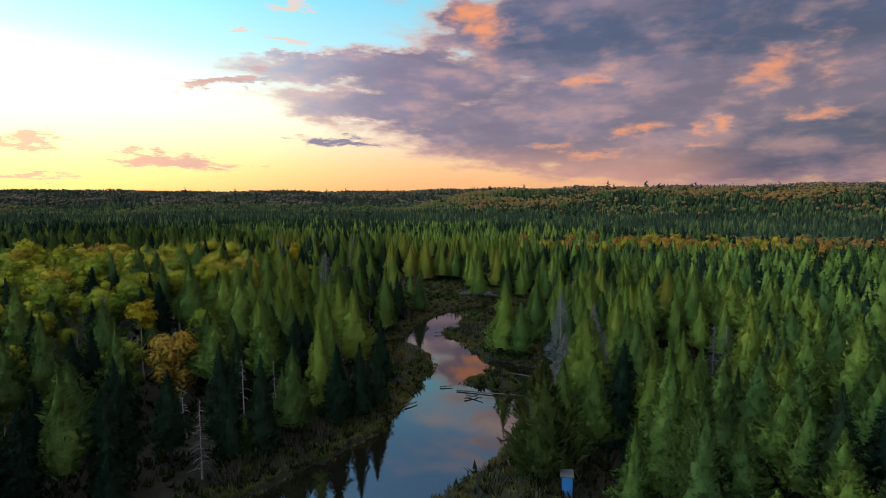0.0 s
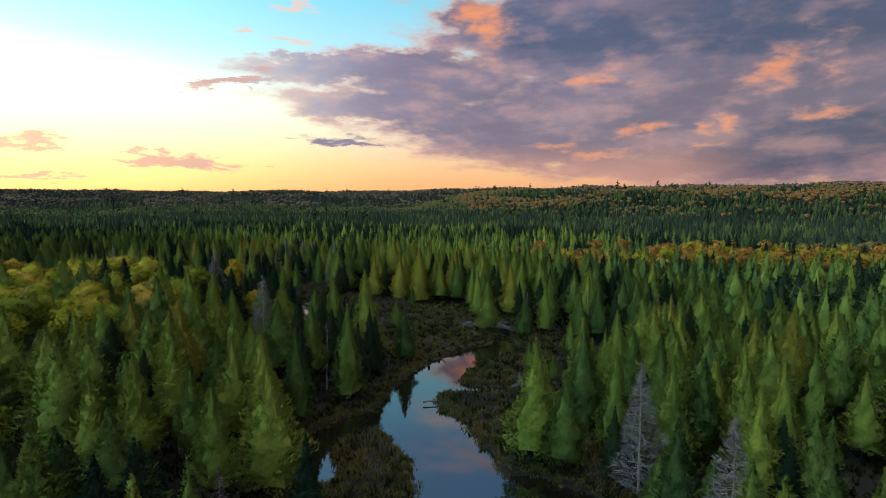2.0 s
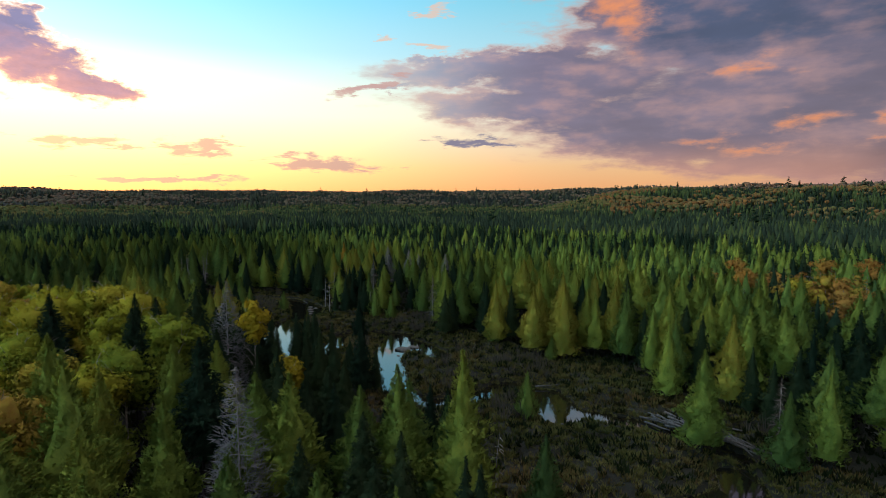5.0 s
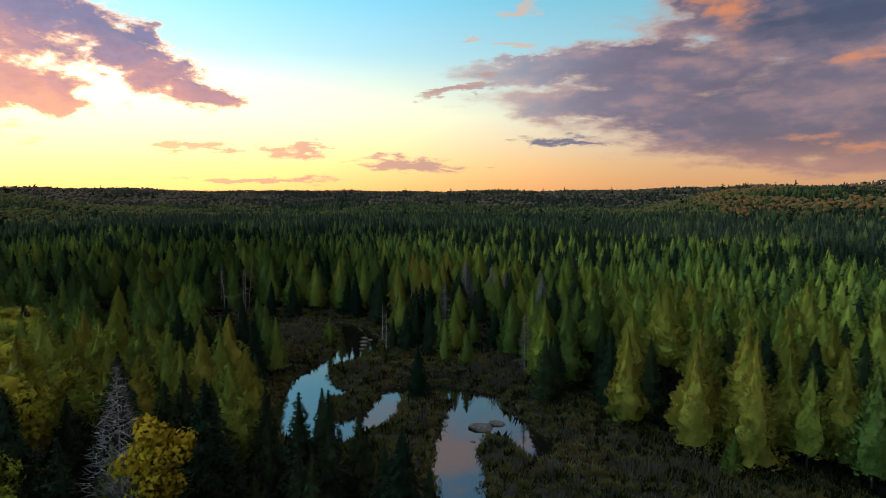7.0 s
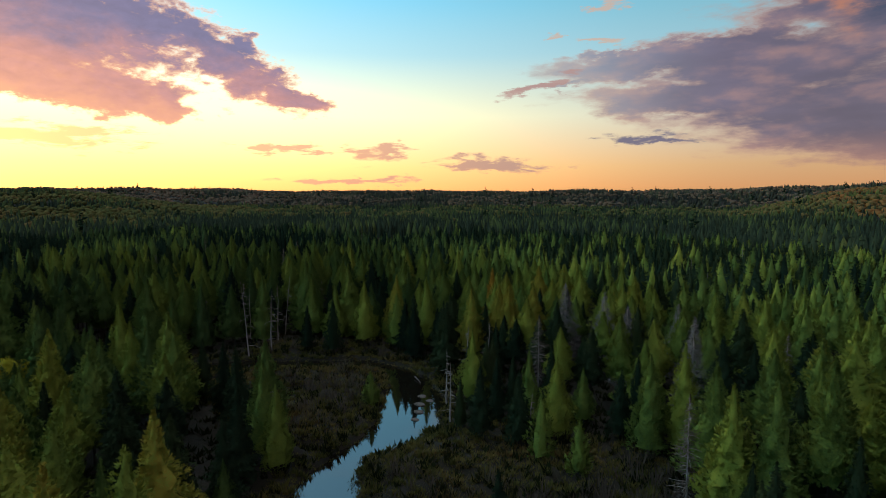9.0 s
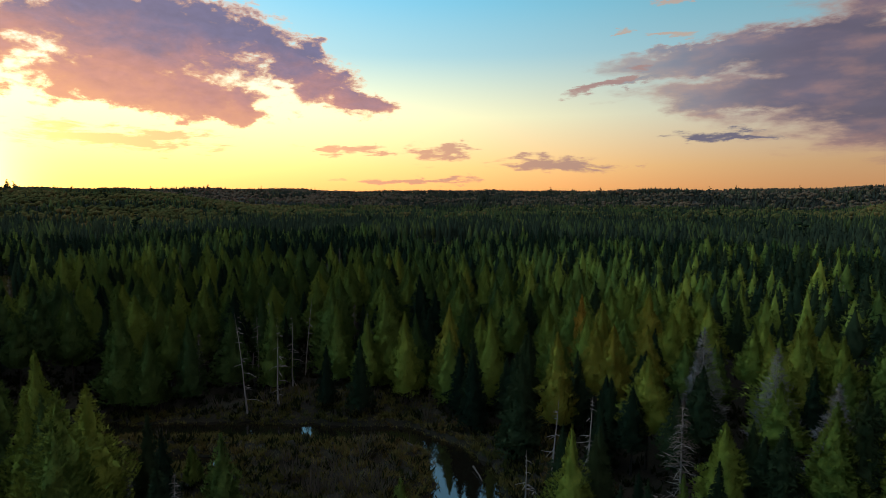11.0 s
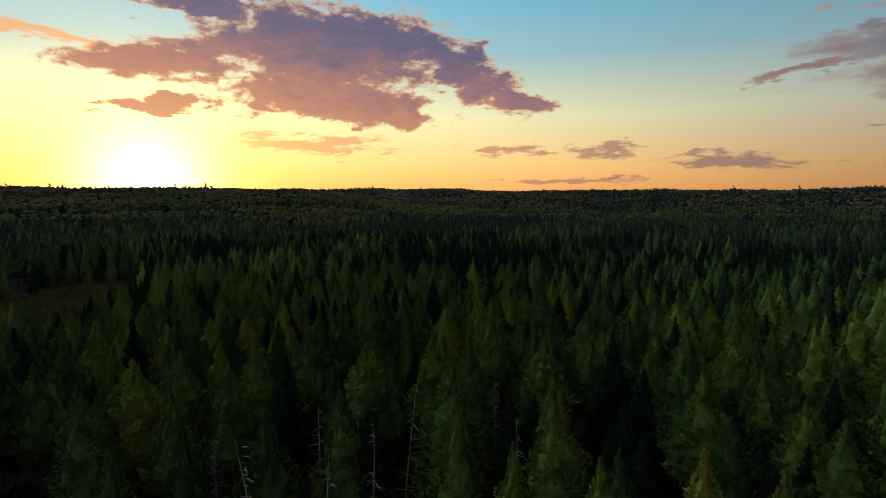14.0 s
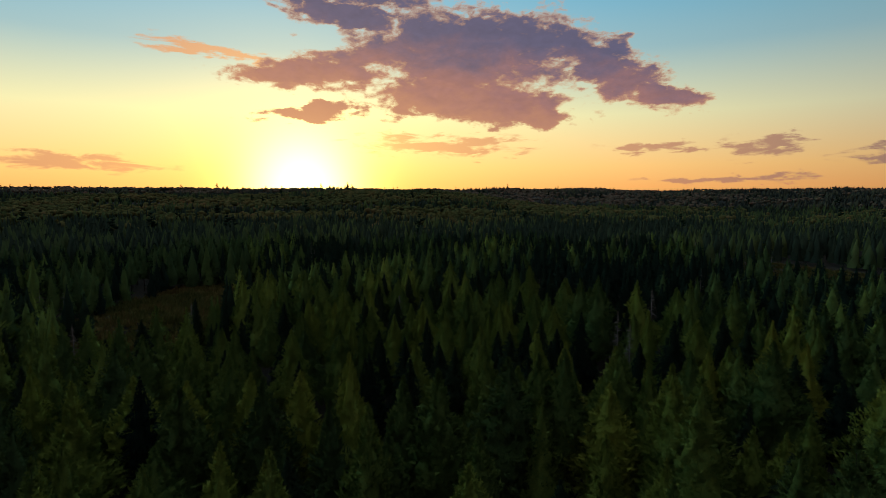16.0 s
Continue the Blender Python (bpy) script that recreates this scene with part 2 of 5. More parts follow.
def foliage(name, stops, far, glow=0.3, lace=0.0):
    """Leaf colours: each tree takes its own tone from the ramp; fine noise varies it leaf by leaf, and lace opens each spray between its needles."""
    m, g, out = material(name)
    if far:
        tone = g.node("ShaderNodeAttribute", attribute_name="tone").outputs["Fac"]
    else:
        pick = g.node("ShaderNodeSeparateColor")
        g.feed(pick.inputs[0], g.node("ShaderNodeObjectInfo").outputs["Color"])
        tone = pick.outputs[0]
    where = g.node("ShaderNodeNewGeometry")
    speck = g.noise(where.outputs["Position"], 1.3, 3.0)
    leaf = g.math("MULTIPLY_ADD", g.math("SUBTRACT", where.outputs["Random Per Island"], 0.5), 0.08, tone)
    leaf = g.math("MULTIPLY_ADD", g.math("SUBTRACT", speck, 0.5), 0.35, leaf)
    leaf = g.math("MULTIPLY_ADD", g.math("SUBTRACT", g.noise(where.outputs["Position"], 6.0, 3.0, 0.6), 0.5), 0.45, leaf, clamp=True)
    col = g.ramp(leaf, stops)
    soft = g.node("ShaderNodeVectorTransform", vector_type="NORMAL", convert_from="OBJECT", convert_to="WORLD")
    g.feed(soft.inputs[0], g.node("ShaderNodeAttribute", attribute_name="soft").outputs["Vector"])
    d = g.node("ShaderNodeBsdfDiffuse")
    t = g.node("ShaderNodeBsdfTranslucent")
    mix = g.node("ShaderNodeMixShader")
    g.feed(d.inputs[0], col)
    g.feed(d.inputs["Normal"], soft.outputs[0])
    g.feed(t.inputs[0], col)
    g.feed(t.inputs["Normal"], soft.outputs[0])
    mix.inputs[0].default_value = glow
    g.feed(mix.inputs[1], d.outputs[0])
    g.feed(mix.inputs[2], t.outputs[0])
    if lace:
        gap = g.node("ShaderNodeMixShader")
        g.feed(gap.inputs[0], g.math("GREATER_THAN", g.math("ADD", g.noise(where.outputs["Position"], 9.0, 4.0, 0.7), g.node("ShaderNodeAttribute", attribute_name="body").outputs["Fac"]), lace))
        g.feed(gap.inputs[1], g.node("ShaderNodeBsdfTransparent").outputs[0])
        g.feed(gap.inputs[2], mix.outputs[0])
        mix = gap
    g.feed(out.inputs[0], mix.outputs[0])
    return m


LEAVES = {
    "larch": [(0.0, (0.061, 0.115, 0.044)), (0.35, (0.127, 0.215, 0.055)), (0.7, (0.259, 0.365, 0.068)), (0.95, (0.363, 0.435, 0.075)), (1.0, (0.418, 0.38, 0.065))],
    "spruce": [(0.0, (0.015, 0.034, 0.024)), (0.5, (0.029, 0.056, 0.032)), (1.0, (0.057, 0.088, 0.038))],
    "birch": [(0.0, (0.17, 0.24, 0.034)), (0.3, (0.36, 0.38, 0.036)), (0.62, (0.46, 0.39, 0.050)), (0.88, (0.46, 0.31, 0.065)), (1.0, (0.40, 0.21, 0.055))],
    "grey": [(0.0, (0.132, 0.12, 0.105)), (1.0, (0.242, 0.21, 0.19))],
}
# far woods: leaf colours greyed and lightened to imitate haze in the air
HAZED_DISTANCE = {
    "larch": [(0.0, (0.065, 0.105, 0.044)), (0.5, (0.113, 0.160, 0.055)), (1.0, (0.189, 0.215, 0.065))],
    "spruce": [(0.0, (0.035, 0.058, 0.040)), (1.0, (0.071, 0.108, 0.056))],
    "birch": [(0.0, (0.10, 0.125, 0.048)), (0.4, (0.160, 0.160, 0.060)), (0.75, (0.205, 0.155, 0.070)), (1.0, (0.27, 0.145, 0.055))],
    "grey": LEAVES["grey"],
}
# farthest ridges: more haze painted into the leaf colours, paler and greyer still
HAZED_HILLS = {
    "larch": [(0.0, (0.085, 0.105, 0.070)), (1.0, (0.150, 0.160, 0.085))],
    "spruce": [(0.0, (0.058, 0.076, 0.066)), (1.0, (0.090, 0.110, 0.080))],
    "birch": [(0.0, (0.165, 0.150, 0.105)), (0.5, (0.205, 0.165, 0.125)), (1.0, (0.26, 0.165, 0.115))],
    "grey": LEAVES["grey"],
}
LEAF = {(k, far): foliage(k + ("_leaves", "_woods", "_distance", "_hazed_hills")[far], (s, s, HAZED_DISTANCE[k], HAZED_HILLS[k])[far], far, 0.15 if k == "grey" else 0.18, 0.0 if far > 1 or k == "grey" else 0.48) for k, s in LEAVES.items() for far in (0, 1, 2, 3)}
ORANGE = foliage("orange_leaves", [(0.0, (0.46, 0.28, 0.05)), (1.0, (0.56, 0.37, 0.06))], 0)
GOLD = foliage("golden_leaves", [(0.0, (0.42, 0.34, 0.03)), (1.0, (0.52, 0.40, 0.035))], 0)
MIST = foliage("grey_twigs", [(0.0, (0.22, 0.23, 0.24)), (1.0, (0.36, 0.37, 0.38))], 0, 0.1, 0.42)
PINE = foliage("pine_needles", [(0.0, (0.06, 0.10, 0.03)), (1.0, (0.12, 0.14, 0.04))], 0, 0.2, 0.49)


def bark(name, dark, light, scale=6.0):
    m, g, out = material(name)
    at = g.node("ShaderNodeTexCoord").outputs["Object"]
    n = g.noise(g.vmath("MULTIPLY", at, (1.0, 1.0, 0.25)), scale, 6.0, 0.65)
    g.feed(out.inputs[0], principled(g, g.ramp(n, [(0.35, dark), (0.65, light)]), 0.9, n, 0.6, 0.03))
    return m


BARK = {"larch": bark("larch_bark", (0.018, 0.015, 0.011), (0.048, 0.040, 0.030)), "spruce": bark("spruce_bark", (0.015, 0.014, 0.011), (0.042, 0.037, 0.030)),
        "birch": bark("birch_bark", (0.20, 0.18, 0.15), (0.62, 0.58, 0.52), 3.0), "grey": bark("weathered_wood", (0.16, 0.15, 0.145), (0.42, 0.40, 0.38))}


def ground_material():
    m, g, out = material("bog_ground")
    at = g.node("ShaderNodeNewGeometry").outputs["Position"]
    big, small = g.noise(at, 0.09, 4.0), g.noise(at, 1.4, 6.0, 0.7)
    col = g.ramp(big, [(0.3, (0.010, 0.008, 0.005)), (0.5, (0.017, 0.015, 0.007)), (0.7, (0.028, 0.024, 0.011))])
    col = g.mix(g.step(small, 0.35, 0.7), col, (0.010, 0.014, 0.006))
    g.feed(out.inputs[0], principled(g, col, 0.95, small, 0.8, 0.25))
    return m


def water_material():
    m, g, out = material("dark_river_water")
    at = g.node("ShaderNodeNewGeometry").outputs["Position"]
    ripple = g.noise(at, 1.6, 3.0, 0.5)
    b = g.node("ShaderNodeBump")
    b.inputs["Strength"].default_value, b.inputs["Distance"].default_value = 0.05, 0.02
    g.feed(b.inputs["Height"], ripple)
    gloss = g.node("ShaderNodeBsdfGlossy")
    gloss.inputs["Roughness"].default_value = 0.03
    g.feed(gloss.inputs["Normal"], b.outputs[0])
    deep = g.node("ShaderNodeBsdfDiffuse")
    deep.inputs[0].default_value = (0.010, 0.009, 0.006, 1)
    f = g.node("ShaderNodeFresnel")
    f.inputs[0].default_value = 1.33
    mix = g.node("ShaderNodeMixShader")
    g.feed(mix.inputs[0], g.math("MULTIPLY_ADD", f.outputs[0], 0.85, 0.20, clamp=True))
    g.feed(mix.inputs[1], deep.outputs[0])
    g.feed(mix.inputs[2], gloss.outputs[0])
    g.feed(out.inputs[0], mix.outputs[0])
    return m


def grass_material(name, stops):
    m, g, out = material(name)
    tone = g.node("ShaderNodeAttribute", attribute_name="tone").outputs["Fac"]
    where = g.node("ShaderNodeNewGeometry")
    v = g.math("MULTIPLY_ADD", g.math("SUBTRACT", where.outputs["Random Per Island"], 0.5), 0.4, tone, clamp=True)
    col = g.ramp(v, stops)
    d, t, mix = g.node("ShaderNodeBsdfDiffuse"), g.node("ShaderNodeBsdfTranslucent"), g.node("ShaderNodeMixShader")
    g.feed(d.inputs[0], col)
    g.feed(t.inputs[0], col)
    mix.inputs[0].default_value = 0.25
    g.feed(mix.inputs[1], d.outputs[0])
    g.feed(mix.inputs[2], t.outputs[0])
    g.feed(out.inputs[0], mix.outputs[0])
    return m


GROUND, WATER = ground_material(), water_material()
SEDGE = grass_material("sedge", [(0.0, (0.070, 0.082, 0.026)), (0.5, (0.155, 0.152, 0.046)), (1.0, (0.25, 0.20, 0.075))])
MOSS = grass_material("leatherleaf", [(0.0, (0.052, 0.068, 0.022)), (0.5, (0.118, 0.116, 0.035)), (1.0, (0.150, 0.100, 0.040))])
# undergrowth green taken near black, imitating the deep shade under the trees
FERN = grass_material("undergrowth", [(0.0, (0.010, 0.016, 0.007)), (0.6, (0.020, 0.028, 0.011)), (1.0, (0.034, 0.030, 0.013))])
TWIG = grass_material("alder_twigs", [(0.0, (0.07, 0.06, 0.05)), (0.6, (0.12, 0.105, 0.085)), (1.0, (0.12, 0.13, 0.05))])


# ---------------------------------------------------------------- plan: river and land
def lattice(ix, iy, seed):
    h = (ix * 374761393 + iy * 668265263 + seed * 974711) & 0x7FFFFFFF
    h = ((h ^ (h >> 13)) * 1274126177) & 0x7FFFFFFF
    return ((h ^ (h >> 16)) & 0xFFFF) / 65535.0


def patch(x, y, size, seed):
    """Smooth value noise from 0 to 1 with bumps of about that size."""
    u, v = np.asarray(x, float) / size, np.asarray(y, float) / size
    i, j = np.floor(u).astype(np.int64), np.floor(v).astype(np.int64)
    a, b = u - i, v - j
    a, b = a * a * (3 - 2 * a), b * b * (3 - 2 * b)
    p, q = lattice(i, j, seed) * (1 - a) + lattice(i + 1, j, seed) * a, lattice(i, j + 1, seed) * (1 - a) + lattice(i + 1, j + 1, seed) * a
    return p * (1 - b) + q * b


def smooth(v, lo, hi):
    t = np.clip((v - lo) / (hi - lo), 0, 1)
    return t * t * (3 - 2 * t)


def oval(x, y, cx, cy, rx, ry):
    return smooth(np.hypot((x - cx) / rx, (y - cy) / ry), 1.15, 0.75)


# reaches of the river: x, y, half width along the middle line
LOWER_REACH = [(-120, -90, 9), (-62, -18, 8), (-30, 22, 8), (-16, 45, 8), (-8, 56, 7), (-3.5, 62, 7.5), (0.5, 68, 7.5), (2, 75, 8), (2.2, 81, 6.8), (-0.6, 88, 2.6), (1.4, 92.5, 3.2), (3.6, 97, 4.6), (2.8, 102, 4.4), (1, 108, 4.5), (-1.7, 113, 5), (-3.8, 118, 4.2), (-4.1, 124, 3), (-2, 130, 3.8), (0, 136, 4.1), (3.2, 142, 4), (8, 147.3, 4), (12.8, 152.3, 3.6), (13.6, 158.5, 2)]
HUT_ARM = [(6, 97.5, 3.4), (10.5, 98, 1.6), (14.4, 94, 2.4), (15.4, 87, 2.2), (13, 79.5, 3), (9, 76, 3)]
ISLAND_ARM = [(15.5, 151, 2.4), (17.6, 146, 1.5), (17.9, 142, 1.2), (16, 136.5, 2.0), (15.6, 132, 1.5), (12, 128.2, 1.1), (7, 127.7, 0.9), (1.5, 129, 2.0)]
WEST_ARM = [(-6, 117, 2.4), (-12, 113.5, 1.8), (-14, 107, 2.0), (-12, 100, 1.4)]
BEND_REACH = [(15, 162, 1.2), (10, 166.5, 1.0), (6, 170, 1.4), (-3, 173, 1.4), (-6, 169, 1.3), (-9, 178, 1.5), (-5, 175, 1.5), (-8.5, 180, 1.8), (-14.6, 182, 1.4), (-17.2, 177.5, 1.6), (-20, 173.6, 1.7), (-24, 171.4, 1.7), (-28.5, 173.2, 1.9), (-32, 177.6, 2.0), (-35, 184, 2.2), (-37.5, 191, 2.0), (-39, 197, 2.6), (-39.6, 203.5, 4.2), (-34.5, 200, 3.4), (-30.5, 197.8, 1.8), (-28, 193.5, 1.1)]
UPPER_REACH = [(-41, 208, 3), (-46, 209.8, 1.8), (-51, 208.7, 1.8), (-54.2, 205.5, 1.7), (-52.3, 200.5, 1.7), (-51.8, 195, 2.2), (-53.5, 189.5, 2.8), (-58, 190, 3.2), (-62.5, 194, 3.6), (-65.8, 200, 3.2), (-69.3, 206.5, 2.7), (-72, 212.5, 1.5), (-71, 219, 2.8), (-71.5, 225, 3.6), (-75.5, 231.5, 4), (-80, 238, 3.2), (-86, 242, 1.9), (-94, 242.6, 1.6), (-101, 237.6, 2.3), (-108, 233, 1.6), (-114, 229.3, 1.6), (-120, 224.5, 1.4), (-132, 216, 1.4)]
SIDE_POOL = [(-65, 204.6, 1.2), (-61.3, 202, 1.3)]
BOG_POOL = [(-109, 222, 1.1), (-105.5, 223.6, 1.3)]
WEST_POOL = [(-119, 215, 1.6), (-116, 218, 2.0)]
LANE_POOL = [(34, 70, 1.1), (37, 78, 1.3), (39.5, 87, 0.9)]
MARSH_POOL = [(-239.5, 221, 1.6), (-238, 228, 2.0), (-234, 231, 1.3), (-236.5, 240, 0.9)]
FAR_POOL = [(-262, 441, 2.2), (-246, 443, 2.4), (-224, 426, 2.2)]
RIVER = [LOWER_REACH, HUT_ARM, ISLAND_ARM, WEST_ARM, BEND_REACH, UPPER_REACH, SIDE_POOL, BOG_POOL, WEST_POOL, LANE_POOL, MARSH_POOL, FAR_POOL]
# treeless sedge meadow: x, y, radius
BANKS = [(6, 115, 7), (-40, 181, 4.5), (-206, 227, 9), (-221, 225, 12), (-208, 392, 16), (-27, 165, 6), (-20, 162, 8), (-29, 186, 6), (-4, 36, 17), (-15, 58, 7), (-7, 78, 5), (-5, 104, 6), (7, 56, 7), (9, 89, 6), (6, 126, 9), (12, 140, 10), (18, 150, 9), (-4, 152, 11), (2, 165, 13), (-14, 172, 12), (-6, 186, 12), (-20, 186, 12)]
BENDS = [(-24, 198, 10), (-36, 190, 11), (-46, 196, 9), (-47, 186, 8), (-57, 191, 8), (-66, 194, 6), (-44, 210, 6), (-60, 207, 10), (-62, 217, 7), (-83, 231, 9), (-96, 229, 11), (-110, 222, 11), (-88, 221, 8), (-244, 222, 17), (-262, 232, 18), (-282, 240, 14), (-262, 246, 16), (-228, 226, 11), (-240, 438, 30), (-205, 428, 18), (15, 122, 7), (20, 133, 9)]
OPENINGS = [(10, 166, 5), (15, 161, 4), (13, 172, 5), (-79, 216, 5), (-58, 222, 4), (-51, 216, 5), (-49, 222, 5), (-44, 219, 5), (-46, 228, 5), (-40, 216, 4), (-36, 211, 4), (-33, 207, 4), (-28, 208, 4), (-79, 245, 4), (-73, 238, 4), (-111, 239, 5), (-101, 246, 5), (-4, 95, 3), (-9, 96, 3), (9, 133, 3), (-9, 73, 3)]
MARSHES = [(25, 146, 9), (13, 106, 5), (34, 69, 4), (37, 78, 4.5), (40, 87, 4.5), (42, 96, 4)]
MEADOW = BANKS + BENDS + OPENINGS + MARSHES


def water_distance(x, y):
    """Metres from the shore: minus in the water."""
    x, y = np.asarray(x, float), np.asarray(y, float)
    best = np.full(x.shape, 1e9)
    for reach in RIVER:
        for (ax, ay, ar), (bx, by, br) in zip(reach, reach[1:]):
            t = np.clip(((x - ax) * (bx - ax) + (y - ay) * (by - ay)) / ((bx - ax) ** 2 + (by - ay) ** 2), 0, 1)
            best = np.minimum(best, np.hypot(x - ax - t * (bx - ax), y - ay - t * (by - ay)) - ar - t * (br - ar))
    return best - 0.45 + (patch(x, y, 3.1, 3) - 0.5) * 1.1 + (patch(x, y, 1.2, 4) - 0.5) * 0.6


def meadow_distance(x, y):
    best = np.full(np.shape(x), 1e9)
    for mx, my, r in MEADOW:
        best = np.minimum(best, np.hypot(x - mx, y - my) - r)
    return best + (patch(x, y, 7, 5) - 0.5) * 6


def hills(x, y):
    r = np.hypot(x + 30, y - 120)
    az = np.degrees(np.arctan2(-(x + 30), y - 120))
    right = smooth(az, 4, -8)
    left = smooth(az, 48, 66)
    back = 39 * smooth(r, 900, 1650)
    h = np.maximum(back, np.maximum(right * 40 * smooth(r, 430, 1150), left * 31 * smooth(r, 430, 1050)))
    rough = 0.66 + 0.56 * patch(x, y, 430, 7) + 0.34 * (patch(x, y, 150, 8) - 0.5)
    return h * rough + 1.2 * smooth(r, 120, 400) + 4.5 * oval(x, y, -80, 118, 52, 56)


def land(x, y):
    d = water_distance(x, y)
    shore = smooth(d, -0.5, 0.45)
    z = -1.1 + shore * 1.5 + smooth(d, 0, 18) * 0.5
    pillow = 1 - (2 * patch(x, y, 3.2, 9) - 1) ** 2
    return z + shore * (pillow * (0.45 + 0.65 * smooth(d, 1.0, 4.0)) * smooth(d, 16, 6) - 0.25 + (patch(x, y, 9, 10) - 0.5) * 0.4) + hills(x, y)


def mesh_from(name, verts, faces, materials, mat_index=None, tone=None, sides=3):
    """A mesh out of arrays, all faces with the same number of sides."""
    me = bpy.data.meshes.new(name)
    n, k = len(verts), len(faces)
    me.vertices.add(n)
    me.vertices.foreach_set("co", np.ascontiguousarray(verts[:, :3], dtype=np.float32).ravel())
    if verts.shape[1] == 7:
        me.attributes.new("body", "FLOAT", "POINT").data.foreach_set("value", np.ascontiguousarray(verts[:, 6], dtype=np.float32))
        me.attributes.new("soft", "FLOAT_VECTOR", "POINT").data.foreach_set("vector", np.ascontiguousarray(verts[:, 3:6], dtype=np.float32).ravel())
    me.loops.add(k * sides)
    me.loops.foreach_set("vertex_index", np.ascontiguousarray(faces, dtype=np.int32).ravel())
    me.polygons.add(k)
    me.polygons.foreach_set("loop_start", np.arange(0, k * sides, sides, dtype=np.int32))
    for m in materials:
        me.materials.append(m)
    if mat_index is not None:
        me.polygons.foreach_set("material_index", np.ascontiguousarray(mat_index, dtype=np.int32))
    if tone is not None:
        me.attributes.new("tone", "FLOAT", "POINT").data.foreach_set("value", np.ascontiguousarray(tone, dtype=np.float32))
    me.update(calc_edges=True)
    return me


def axis_line(lo, hi, step, reach):
    """Fine steps between lo and hi, growing ones out to reach on both sides."""
    inner = np.arange(lo, hi + step, step)
    out, s = [], step
    at = 0.0
    while at < reach:
        s *= 1.13
        s = min(s, 90)
        at += s
        out.append(at)
    out = np.array(out)
    return np.concatenate([lo - out[::-1], inner, inner[-1] + out])


def build_ground():
    xs, ys = axis_line(-128, 34, 0.8, 4300), axis_line(44, 252, 0.8, 4300)
    gx, gy = np.meshgrid(xs, ys)
    verts = np.stack([gx, gy, land(gx, gy)], -1).reshape(-1, 3)
    w = len(xs)
    i = (np.arange(len(ys) - 1)[:, None] * w + np.arange(w - 1)[None, :]).ravel()
    me = mesh_from("ground", verts, np.stack([i, i + 1, i + 1 + w, i + w], -1), [GROUND], sides=4)
    me.polygons.foreach_set("use_smooth", np.ones(len(me.polygons), bool))
    tagged(new("ground", me), "brown boggy forest ground with mossy river banks", "ground", kind="structure")
    xs, ys = np.linspace(-290, 40, 12), np.linspace(-130, 460, 12)
    gx, gy = np.meshgrid(xs, ys)
    i = (np.arange(11)[:, None] * 12 + np.arange(11)[None, :]).ravel()
    me = mesh_from("water", np.stack([gx, gy, gx * 0], -1).reshape(-1, 3), np.stack([i, i + 1, i + 13, i + 12], -1), [WATER], sides=4)
    tagged(new("water", me), "still dark river water mirroring the sunset sky", "river", kind="structure")


build_ground()


# ---------------------------------------------------------------- tree shapes
UP = np.array([0.0, 0.0, 1.0])


def tube(points, radii, sides=5):
    """A tapered tube along points: vertices and triangles."""
    pts, rad = np.asarray(points, float), np.asarray(radii, float)
    ang = np.arange(sides) * 2 * math.pi / sides
    along = np.gradient(pts, axis=0)
    along /= np.linalg.norm(along, axis=1)[:, None]
    side = np.cross(along, np.where(np.abs(along[:, 2:]) > 0.9, np.array([1.0, 0, 0]), UP))
    side /= np.linalg.norm(side, axis=1)[:, None]
    third = np.cross(along, side)
    v = pts[:, None, :] + rad[:, None, None] * (side[:, None, :] * np.cos(ang)[None, :, None] + third[:, None, :] * np.sin(ang)[None, :, None])
    f = []
    for k in range(len(pts) - 1):
        for s in range(sides):
            a, b = k * sides + s, k * sides + (s + 1) % sides
            f += [(a, b, b + sides), (a, b + sides, a + sides)]
    return v.reshape(-1, 3), np.array(f)


def merge(pieces):
    vs, fs, n = [], [], 0
    for v, f in pieces:
        vs.append(v)
        fs.append(f + n)
        n += len(v)
    return np.concatenate(vs), np.concatenate(fs)


def tris(a, b, c, lean=None):
    """Loose triangles; lean: the way that the leaf mass they belong to faces."""
    v = np.stack([a, b, c], 1).reshape(-1, 3)
    if lean is not None:
        v = np.concatenate([v, np.repeat(unit(lean), 3, 0), np.zeros((len(v), 1))], 1)
    return v, np.arange(len(v)).reshape(-1, 3)


def unit(v):
    return v / np.maximum(np.linalg.norm(v, axis=-1, keepdims=True), 1e-6)


